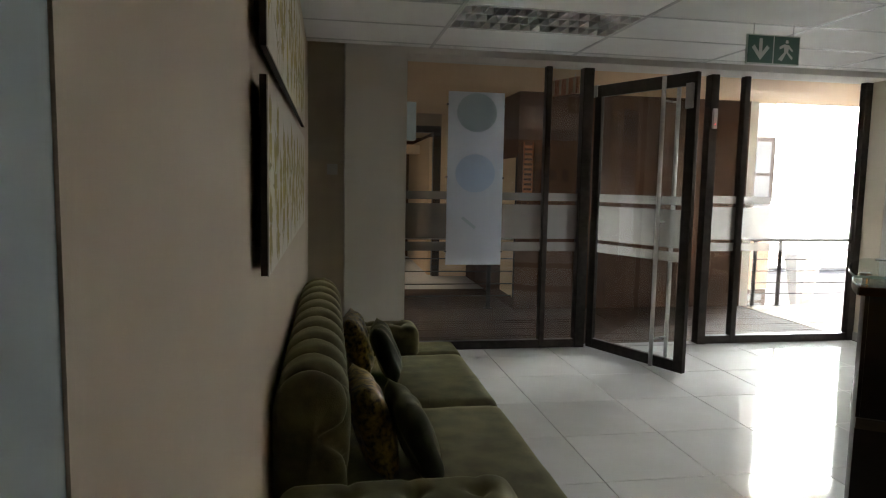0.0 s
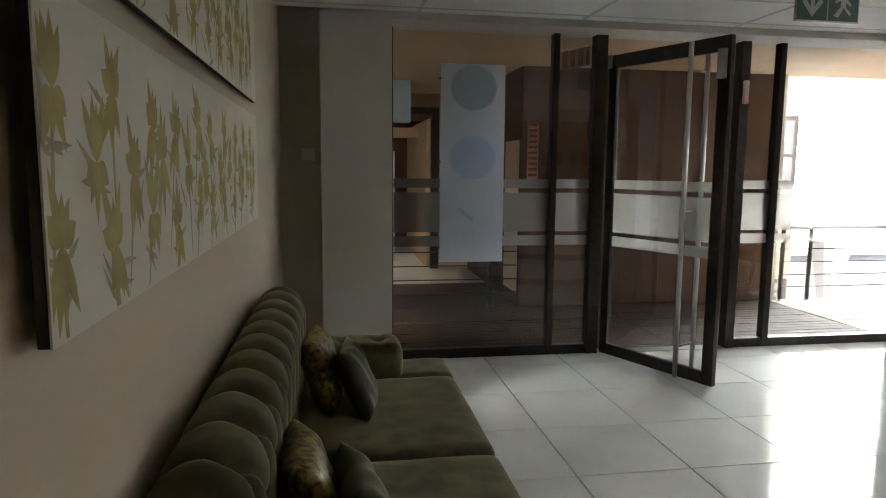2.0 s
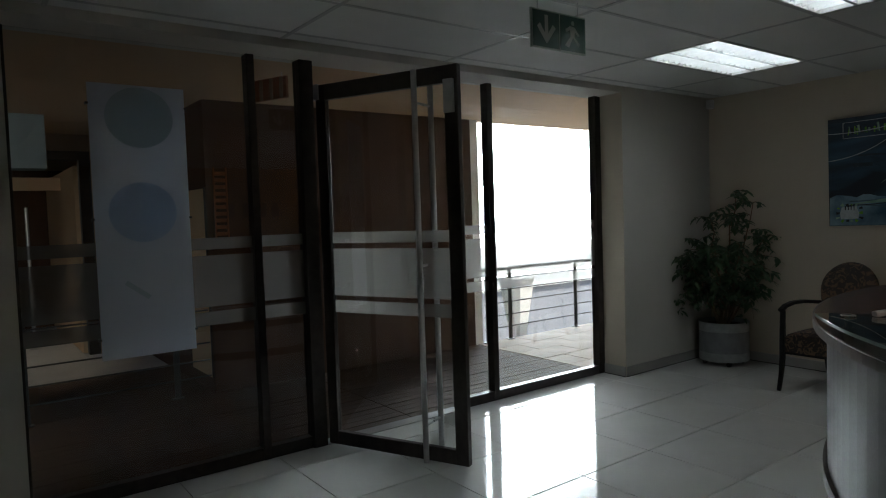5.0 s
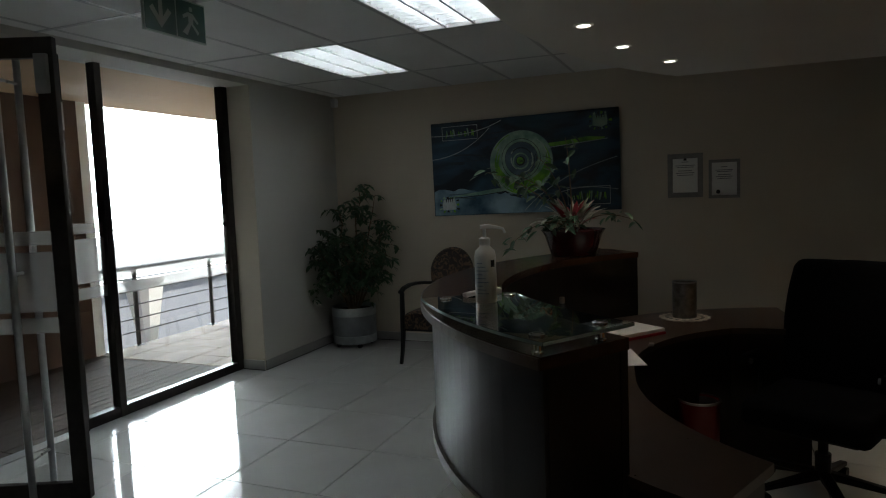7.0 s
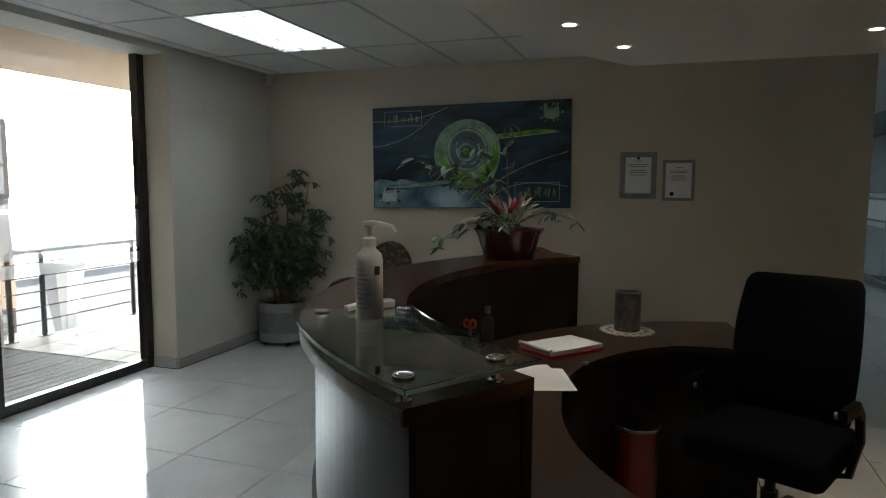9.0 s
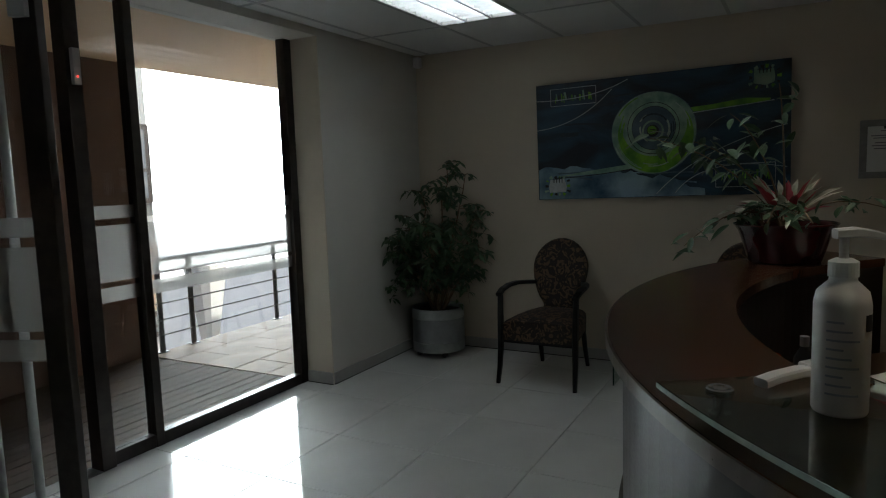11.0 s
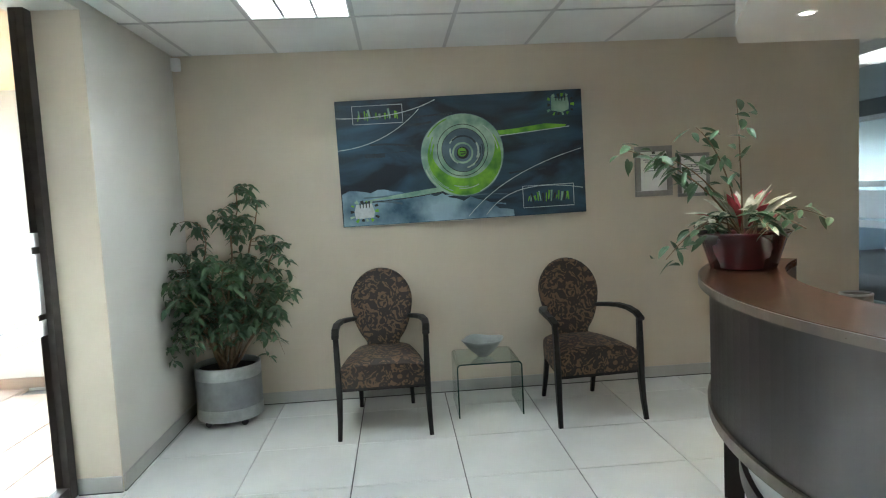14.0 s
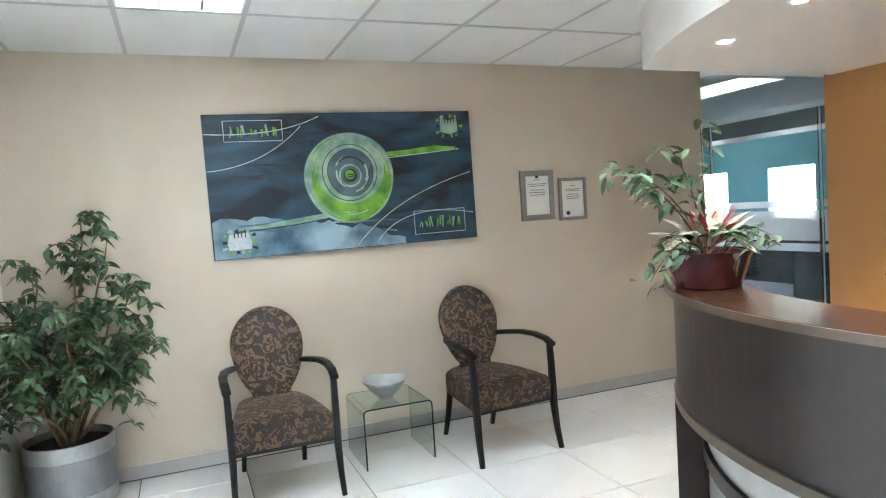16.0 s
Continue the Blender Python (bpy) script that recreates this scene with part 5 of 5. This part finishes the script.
sanitizer(2.490, 2.372, 1.1755)
cr = thing("phone_handset", "white plastic handset lying behind the bottle", "handset", pose(2.60, 2.43, 1.1755, 0, 0, -38) @ Matrix.Diagonal((0.62, 0.62, 0.62, 1)))
part("grip", sweep([(-0.10, 0, 0.012), (-0.05, 0, 0.018), (0.03, 0, 0.02), (0.09, 0, 0.014)], rect(0.04, 0.022)), M_PLASTIC, cr)
part("head", box(0.06, 0.12, -0.03, 0.03, 0.0, 0.035, 0.008), M_PLASTIC, cr)

can = thing("metal_tin", "tall brushed metal tin on a crocheted doily", "tin", pose(4.52, 1.87, 0.759))
part("tin_body", lathe([(0, 0), (0.064, 0), (0.066, 0.004), (0.066, 0.196), (0.064, 0.2), (0.060, 0.2), (0.060, 0.16)], 36), mat("dull_tin", (0.30, 0.29, 0.28), 0.3, metal=0.9, var=0.35, scale=25), can)
part("rim", lathe([(0.062, 0.198), (0.068, 0.200), (0.068, 0.206), (0.062, 0.207)], 36), M_STEEL, can)
part("contents", lathe([(0, 0.165), (0.0598, 0.162)], 20), M_INKB, can)
doily = bmesh.new()
pts = [(0.135 * (1 + 0.05 * math.cos(18 * 2 * math.pi * i / 144)) * math.cos(2 * math.pi * i / 144), 0.135 * (1 + 0.05 * math.cos(18 * 2 * math.pi * i / 144)) * math.sin(2 * math.pi * i / 144)) for i in range(144)]
prism(pts, 0, 0.003, bm=doily)
dl = thing("doily", "round cream crocheted doily under the metal tin", "doily", pose(4.52, 1.87, 0.7555))
part("cloth", doily, mat("cream_crochet", (0.62, 0.58, 0.50), 0.9, var=0.2, scale=60, bump=0.3, bscale=200), dl)
for k in range(16):
    a = 2 * math.pi * k / 16
    part("hole", prism([(0.098 * math.cos(a) + 0.012 * math.cos(b), 0.098 * math.sin(a) + 0.012 * math.sin(b)) for b in [2 * math.pi * i / 8 for i in range(8)]], 0.0031, 0.0035), M_DARK, dl)

pad = thing("notepad", "white writing pad with a folded page on a red folder", "notepad", pose(4.0, 2.13, 0.7555, 0, 0, -38))
part("folder", box(-0.16, 0.16, -0.115, 0.115, 0, 0.012, 0.002), mat("red_card", (0.45, 0.02, 0.03), 0.5), pad, "red card folder")
part("paper_block", box(-0.155, 0.16, -0.105, 0.105, 0.0125, 0.030, 0.001), M_PAPER, pad)
part("folded_page", sweep([(-0.155, -0.105, 0.035), (-0.155, 0.105, 0.035)], circle(0.009, 8)), M_PAPER, pad)
sh = thing("paper_sheets", "loose white folded sheets of paper on the worktop", "paper", pose(3.52, 2.12, 0.7555, 0, 0, 20))
part("sheet", box(-0.15, 0.14, -0.10, 0.10, 0, 0.0015), M_PAPER, sh)
sb2 = part("sheet", box(-0.12, 0.13, -0.08, 0.07, 0.002, 0.004), M_PAPER, sh)
sb2.rotation_euler = (0, radians(-4), radians(14))
sb2.location = (0.0, 0.01, 0.004)
sm = thing("bulldog_clip", "small dark metal paper clip on the worktop", "clip", pose(3.78, 1.99, 0.7555))
part("clip_body", box(-0.02, 0.02, -0.012, 0.012, 0, 0.012, 0.004), M_STEEL, sm)

sc = thing("scissors", "scissors with orange ring handles in a pen holder", "scissors", pose(3.75, 2.49, 0.7555))
for s in (-1, 1):
    pts = [(0.0, s * 0.014 + 0.013 * math.cos(a), 0.145 + 0.017 * math.sin(a)) for a in [2 * math.pi * i / 16 for i in range(17)]]
    part("handle", sweep(pts, circle(0.005, 6), up=Vector((1, 0, 0))), mat("orange_plastic", (0.75, 0.11, 0.02), 0.4) if s < 0 else bpy.data.materials["orange_plastic"], sc)
    part("blade", sweep([(0, s * 0.006, 0.03), (0, s * 0.004, 0.13)], rect(0.008, 0.003)), M_STEEL, sc)
ph = thing("pen_holder", "black mesh pen holder on the worktop", "pen holder", pose(3.75, 2.49, 0.7555))
part("cup", lathe([(0, 0), (0.038, 0), (0.04, 0.003), (0.04, 0.10), (0.037, 0.10), (0.037, 0.006)], 24), M_RAIL, ph)
bt = thing("glue_bottle", "small dark bottle with a metal cap on the worktop", "bottle", pose(3.71, 2.40, 0.7555))
part("bottle_body", lathe([(0, 0), (0.026, 0), (0.028, 0.004), (0.028, 0.17), (0.012, 0.20), (0.012, 0.215)], 20), M_INKB, bt, smooth=True)
part("cap", lathe([(0.013, 0.205), (0.013, 0.235), (0, 0.237)], 16), M_STEEL, bt)

binn = thing("waste_bin", "red waste bin standing under the desk", "bin", pose(4.05, 1.785, 0) @ Matrix.Diagonal((0.9, 0.9, 1.08, 1)))
part("bin_body", lathe([(0, 0.005), (0.095, 0.005), (0.10, 0.01), (0.112, 0.39), (0.115, 0.395), (0.109, 0.39), (0.108, 0.37)], 32), mat("red_enamel", (0.20, 0.010, 0.008), 0.35), binn, smooth=True)
part("bin_rim", lathe([(0.109, 0.389), (0.117, 0.391), (0.117, 0.400), (0.109, 0.402)], 32), M_STEEL, binn)
part("bin_liner", lathe([(0, 0.25), (0.100, 0.25), (0.1078, 0.385)], 32), M_RAIL, binn, "black bin liner")

# ---- office chair ----
M_CHAIRF = mat("black_mesh_cloth", (0.006, 0.006, 0.007), 0.95, var=0.2, scale=60, bump=0.2, bscale=400, spec=0.08)
M_BLKP = mat("black_plastic", (0.006, 0.006, 0.006), 0.45, var=0.2, scale=30, spec=0.25)


def office_chair(m):
    """Local -y is the front."""
    c = thing("office_chair", "black high-backed swivel office chair with armrests", "office chair", m)
    bm = soft_box(-0.252, 0.252, 0.20, 0.29, 0.46, 1.11, 0.044, 0, 16)
    for v in bm.verts:
        f = (v.co.z - 0.46) / 0.65
        v.co.y += 0.09 * f * f - 0.03 * math.sin(math.pi * f)
        v.co.x *= 0.86 + 0.16 * math.sin(math.pi * min(1, f * 0.75 + 0.1))
        v.co.y -= 0.25 * (v.co.x ** 2)
    part("backrest", bm, M_CHAIRF, c, smooth=True)
    part("seat", soft_box(-0.275, 0.275, -0.30, 0.25, 0.37, 0.50, 0.045, 0.01, 16), M_CHAIRF, c, smooth=True)
    part("seat_shell", box(-0.2, 0.2, -0.2, 0.2, 0.34, 0.40, 0.01), M_BLKP, c)
    part("back_bracket", sweep([(0, 0.10, 0.39), (0, 0.25, 0.42), (0, 0.30, 0.55), (0, 0.295, 0.70)], rect(0.07, 0.018), up=Vector((1, 0, 0))), M_BLKP, c)
    part("column", lathe([(0.035, 0.10), (0.035, 0.22), (0.022, 0.22), (0.022, 0.38)], 20), M_BLKP, c)
    for s in (-1, 1):
        part("armrest", sweep([(s * 0.20, 0.0, 0.355), (s * 0.285, 0.0, 0.37), (s * 0.305, 0.06, 0.50), (s * 0.30, 0.06, 0.60), (s * 0.30, -0.02, 0.655), (s * 0.295, -0.20, 0.66)], rect(0.05, 0.03), up=Vector((1, 0, 0)), scales=[0.9, 0.9, 1.0, 1.0, 1.1, 1.1]), M_BLKP, c)
        part("arm_bolt", sweep([(s * 0.272, -0.17, 0.655), (s * 0.262, -0.17, 0.655)], circle(0.014, 12)), M_STEEL, c, "small chrome bolt")
    for k in range(5):
        a = radians(90 + 72 * k)
        leg = part("base_leg", sweep([(0.03 * math.cos(a), 0.03 * math.sin(a), 0.115), (0.30 * math.cos(a), 0.30 * math.sin(a), 0.075)], rect(0.05, 0.035), scales=[1.1, 0.7]), M_BLKP, c)
        w = sweep([(0.30 * math.cos(a) - 0.02 * math.sin(a), 0.30 * math.sin(a) + 0.02 * math.cos(a), 0.028), (0.30 * math.cos(a) + 0.02 * math.sin(a), 0.30 * math.sin(a) - 0.02 * math.cos(a), 0.028)], circle(0.028, 14))
        part("castor", w, M_BLKP, leg)
    return c


oc = office_chair(pose(4.03, 1.235, 0, 0, 0, -115))

# ---- banner outside the glazing ----
ban = thing("hanging_banner", "pale blue-white banner with two faded discs fixed to the glass", "banner", pose(1.387, YG - 0.030, 0))
part("cloth", box(-0.248, 0.248, -0.0015, 0.0015, 0.765, 2.26, 0.0005), film("banner_cloth", (0.86, 0.90, 0.97), 0.0), ban)
part("print_disc", prism([(0.176 * math.cos(2 * math.pi * i / 40), 0.165 * math.sin(2 * math.pi * i / 40)) for i in range(40)], 0.0, 0.0008), film("banner_grey", (0.68, 0.77, 0.81), 0.0), ban, "faded grey-green disc").matrix_basis = pose(0.005, -0.0016, 2.085, 90)
part("print_disc", prism([(0.176 * math.cos(2 * math.pi * i / 40), 0.165 * math.sin(2 * math.pi * i / 40)) for i in range(40)], 0.0, 0.0008), film("banner_blue", (0.73, 0.82, 0.94), 0.0), ban, "faded blue disc").matrix_basis = pose(0.0, -0.0016, 1.565, 90)
mk = part("print_mark", box(-0.075, 0.075, -0.0028, -0.0017, -0.013, 0.013), bpy.data.materials["banner_grey"], ban)
mk.matrix_basis = pose(-0.05, 0, 1.135, 0, 38)
for s_ in (-1, 1):
    for z in (2.15, 1.53, 0.88):
        part("fixing_clip", box(s_ * 0.252 - 0.008, s_ * 0.252 + 0.008, -0.004, 0.027, z - 0.006, z + 0.006, 0.002), M_RAIL, ban)

# ---- gallery beyond the walkway ----
balustrade(-2.5, 2.3, 7.56, [-2.4, -1.3, -0.2, 0.9, 2.0])
por = tagged(thing("door_2", "dark framed opening at the far end of the gallery", "door"), kind="structure")
GY = 10.3
for a, b, c, d in ((-0.52, -0.40, 0, 2.26), (1.74, 1.86, 0, 2.26), (-0.52, 1.86, 2.26, 2.36)):
    part("frame", box(a, b, GY, GY + 0.12, c, d, 0.004), M_FRAME, por)
M_TAN = mat("tan_render", (0.34, 0.25, 0.17), 0.85, var=0.08, scale=1.5)
wall("wall_gallery_cross", 1.86, 2.3, GY, GY + 0.15, 0, 2.55, M_OUTCEIL, "cream gallery wall")
wall("wall_gallery_cross_west", -2.5, -0.52, GY, GY + 0.15, 0, 2.55, M_BROWN, "brown gallery wall")
wall("wall_gallery_head", -0.52, 1.86, GY, GY + 0.15, 2.36, 2.55, M_TAN, "tan wall over the opening")
wall("wall_gallery_pier", 0.6, 1.28, 8.9, 9.2, 2.05, 2.55, M_BLUE, "blue-grey duct casing under the soffit")
wall("wall_gallery_inner", 1.70, 1.78, GY + 0.16, 13.2, 0, 2.2, M_OUTCEIL, "cream wall of the passage beyond the opening")
wall("wall_gallery_beam", -2.5, 1.70, 11.6, 11.8, 1.98, 2.14, M_OUTCEIL, "cream beam across the passage beyond")
wall("wall_gallery_dark", -2.5, 1.70, 13.2, 13.3, 0, 2.55, M_BROWN, "dark wall at the back of the passage")
pole = thing("steel_pole", "slim pale steel pole standing in the far passage", "pole")
part("tube", sweep([(1.28, 11.3, -0.006), (1.28, 11.3, 1.75)], circle(0.02, 10)), M_STEEL, pole)
part("base_plate", lathe([(0, -0.006), (0.06, -0.006), (0.06, 0.004), (0, 0.004)], 16), M_STEEL, pole).location = (1.28, 11.3, 0)
pan = thing("wall_panel", "cream painted board on the end of the brown wall", "panel")
part("board", box(2.282, 2.299, 7.52, 8.10, 0.14, 1.79, 0.003), M_OUTCEIL, pan)
part("edge_trim", box(2.280, 2.299, 7.503, 7.518, 0.14, 1.80, 0.002), M_FRAME, pan)
lou = thing("wooden_louvre", "orange-brown wooden louvre on the brown wall", "louvre")
M_LOUV = mat("orange_wood", (0.30, 0.10, 0.035), 0.5, var=0.25, scale=14)
part("frame", box(2.362, 2.372, 7.478, 7.499, 1.30, 1.97), M_LOUV, lou)
part("frame", box(2.470, 2.480, 7.478, 7.499, 1.30, 1.97), M_LOUV, lou)
for k in range(11):
    part("slat", box(2.372, 2.470, 7.48, 7.498, 1.32 + 0.058 * k, 1.352 + 0.058 * k, 0.002), M_LOUV, lou)
sgn = thing("hanging_sign", "orange-brown wooden sign hanging under the walkway soffit", "sign", pose(2.42, 6.35, 2.455, 0, 0, -68))
part("board", box(-0.20, 0.20, -0.012, 0.012, -0.09, 0.065, 0.003), M_LOUV, sgn)
for k in range(4):
    part("batten", box(-0.16 + 0.1 * k, -0.13 + 0.1 * k, -0.017, -0.0125, -0.085, 0.06), M_TAN, sgn)
for q in (-0.15, 0.15):
    part("rod", sweep([(q, 0, 0.065), (q, 0, 0.095)], circle(0.004, 6)), M_STEEL, sgn)
# the first is an added fill, hidden behind the pier, for soffit and brown wall
for x, y in ((0.15, 7.0), (0.9, 9.7), (1.0, 11.2)):
    downlight(x, y, 2.55, 9.0 if y < 9 else 14.0)

# ---- glazed office beyond the passage ----
M_TEAL = mat("teal_paint", (0.10, 0.33, 0.36), 0.7, var=0.05, scale=2)
M_CARPET = mat("dark_carpet", (0.014, 0.015, 0.017), 0.95, var=0.25, scale=60, bump=0.3)
YP = -1.35
wall("wall_passage_north", XE + 0.15, 13.9, 0.31, 0.46, 0, 2.75, M_BLUE, "blue-grey passage wall")
wall("wall_passage_end", 13.9, 14.05, -6.2, 0.46, 0, 2.75, M_BLUE, "blue-grey passage end wall")
# low wall takes the carpet's near-black, so the office's dimness is in its colour
wall("wall_office_back_low", 5.41, 13.9, -6.15, -6.0, 0, 1.0, M_CARPET, "office wall under the windows, near-black for the dim interior")
wall("wall_office_back_top", 5.41, 13.9, -6.15, -6.0, 1.95, 2.75, M_TEAL, "teal painted office wall over the windows")
for i, (a, b) in enumerate(((5.41, 7.85), (8.85, 10.6), (11.6, 12.6), (13.6, 13.9))):
    wall("wall_office_back_pier_%d" % (i + 1), a, b, -6.15, -6.0, 1.0, 1.95, M_TEAL, "teal painted wall between windows")
tagged(part("ceiling_passage", box(5.41, 13.9, -6.0, 0.31, CEIL + 0.1, CEIL + 0.12), M_CEIL), "white passage ceiling", "ceiling", kind="structure")
tagged(part("ceiling_office_beam", box(5.41, 13.9, -2.6, -2.0, 2.2, CEIL + 0.1), mat("dark_grey_paint", (0.10, 0.11, 0.11), 0.5)), "dark grey dropped beam", "ceiling", kind="structure")
# denser, lighter copy of the frosted film; its whiteness includes the window's reflection
M_FROST2 = film("frosted_film_reflection", (0.62, 0.66, 0.68), 0.25)
pt = tagged(thing("window_5", "glazed office partition with frosted bands and slim dark frame", "window"), kind="structure")
for z0, z1 in ((0.0, 0.08), (2.30, 2.36)):
    part("rail", box(5.41, 13.9, YP - 0.03, YP + 0.03, z0, z1, 0.003), M_BLUE, pt)
part("head_panel", box(5.41, 13.9, YP - 0.02, YP + 0.02, 2.36, CEIL + 0.1), M_BLUE, pt)
for k in range(6):
    p = part("pane", box(5.46 + 1.4 * k, 5.46 + 1.4 * k + 1.36, YP - 0.005, YP + 0.005, 0.08, 2.30), M_GLASS, pt)
    p.visible_shadow = False
    part("glass_joint", box(5.43 + 1.4 * k, 5.442 + 1.4 * k, YP - 0.006, YP + 0.006, 0.08, 2.30, 0.002), M_BLUE, pt)
    for z0, z1 in FROST:
        part("frosted_band", box(5.47 + 1.4 * k, 5.45 + 1.4 * k + 1.36, YP + 0.006, YP + 0.008, z0, z1), M_FROST2, pt)
tagged(part("floor_walkway_west", box(-2.5, 3.19, 6.87, 7.6, -0.03, -0.001), M_DECK), "dark brown carpet strip on the walkway", "floor", kind="structure")
tagged(part("floor_office", box(5.41, 13.9, -6.0, YP - 0.03, 0.001, 0.006), M_CARPET), "dark office carpet", "floor", kind="structure")


def work_desk(x, y):
    d = thing("work_desk", "dark office desk with white papers behind the glass", "desk", pose(x, y, 0.006), "office desks")
    part("top", box(-0.8, 0.8, -0.35, 0.35, 0.70, 0.73, 0.004), M_BLKP, d)
    for s in (-1, 1):
        part("side", box(s * 0.77 - 0.015, s * 0.77 + 0.015, -0.33, 0.33, 0, 0.70), M_BLKP, d)
    part("modesty_panel", box(-0.75, 0.75, 0.28, 0.30, 0.25, 0.70), M_BLKP, d)
    part("paper", box(-0.2, 0.1, -0.1, 0.12, 0.7305, 0.733), M_PAPER, d)
    return d


work_desk(7.4, -3.4)
work_desk(9.4, -3.4)
for x, y, r in ((7.3, -2.6, 180), (9.3, -2.7, 160), (8.4, -4.4, 20)):
    copy_thing(oc, pose(x, y, 0.006, 0, 0, r))
louvre_lamp(6.85, -0.95, glow("aged_tube", (1.0, 0.98, 0.94), 0.5))

# ---- glowing plane in place of daylight outside the office windows ----
tagged(part("backdrop", box(4, 16, -16.2, -16.0, -3.2, 9), glow("daylight_glow", (0.95, 0.98, 1.0), 1.6)), "glowing plane standing in for daylight beyond the office windows", "backdrop", kind="structure")
tagged(part("ground_south", box(-300, 300, -300, -6.2, -3.4, -3.2), mat("south_ground", (0.30, 0.29, 0.27), 0.9, var=0.2, scale=0.4)), "pale paved ground", "ground", kind="structure")

# ---- deck boards and paving on the walkway ----
deck = bpy.data.objects["floor_walkway"]
bw = 0.094
board = {}
for k in range(18):
    y0 = 5.76 + 0.10 * k
    for x0, x1 in ((-2.4, 0.8), (0.8, 3.2), (3.2, 5.27)):
        if k > 10 and x1 < 5:
            continue
        key = round(x1 - x0, 2)
        if key not in board:
            me = bpy.data.meshes.new("deck_board")
            b = box(0, key - 0.004, 0, bw, -0.03, 0.0, 0.003, seg=1)
            b.to_mesh(me)
            b.free()
            me.materials.append(M_DECK)
            board[key] = me
        ob = new("deck_board", board[key])
        ob.location = (x0, y0, -0.001 + 0.0008 * ((k * 5) % 3))
        ob.parent = deck
me = bpy.data.meshes.new("paving_slab")
b = box(0, 0.594, 0, 0.345, -0.03, 0.0, 0.003, seg=1)
b.to_mesh(me)
b.free()
me.materials.append(M_STONE)
for i in range(4):
    for j in range(5):
        x0 = 5.285 + 0.6 * i - (0.3 if j % 2 and i else 0.0)
        if i == 0 and j % 2:
            continue
        ob = new("paving_slab", me)
        ob.location = (x0, 5.77 + 0.351 * j, 0.0012 * ((i * 3 + j) % 3))
        ob.parent = deck
half = bpy.data.meshes.new("paving_slab_half")
b = box(0, 0.294, 0, 0.345, -0.03, 0.0, 0.003, seg=1)
b.to_mesh(half)
b.free()
half.materials.append(M_STONE)
for j in (1, 3):
    ob = new("paving_slab", half)
    ob.location = (5.285, 5.77 + 0.351 * j, 0.0)
    ob.parent = deck

# ---- floor tiles ----
def tile_mesh(name, w, d, material):
    me = bpy.data.meshes.new(name)
    b = box(0, w, 0, d, -0.012, 0.0)
    top = [e for e in b.edges if all(v.co.z > -0.001 for v in e.verts)]
    bmesh.ops.bevel(b, geom=top, offset=0.0012, segments=1, affect='EDGES')
    b.to_mesh(me)
    b.free()
    me.materials.append(material)
    return me


floor = bpy.data.objects["floor"]
cache = {}
gx = [1.5 + 0.6 * i for i in range(-6, 21)]
gy = [4.2 + 0.6 * i for i in range(-17, 4)]
x_lo, x_hi, y_lo, y_hi = -1.9, 13.9, -6.0, 5.72
for xa in gx:
    for ya in gy:
        x0, x1, y0, y1 = max(xa, x_lo), min(xa + 0.6, x_hi), max(ya, y_lo), min(ya + 0.6, y_hi)
        if x1 - x0 < 0.02 or y1 - y0 < 0.02 or (xa > 6.9 and ya > 0.2) or (ya < -3.2 and xa < 5.0) or (xa < -0.4 and ya > 0.3) or (1.4 < xa < 4.9 and ya < -0.2):
            continue
        key = (round(x1 - x0, 3), round(y1 - y0, 3))
        if key not in cache:
            cache[key] = tile_mesh("floor_tile", key[0] - 0.006, key[1] - 0.006, M_TILE)
        t = new("floor_tile", cache[key])
        t.location = (x0 + 0.003, y0 + 0.003, 0)
        t.parent = floor
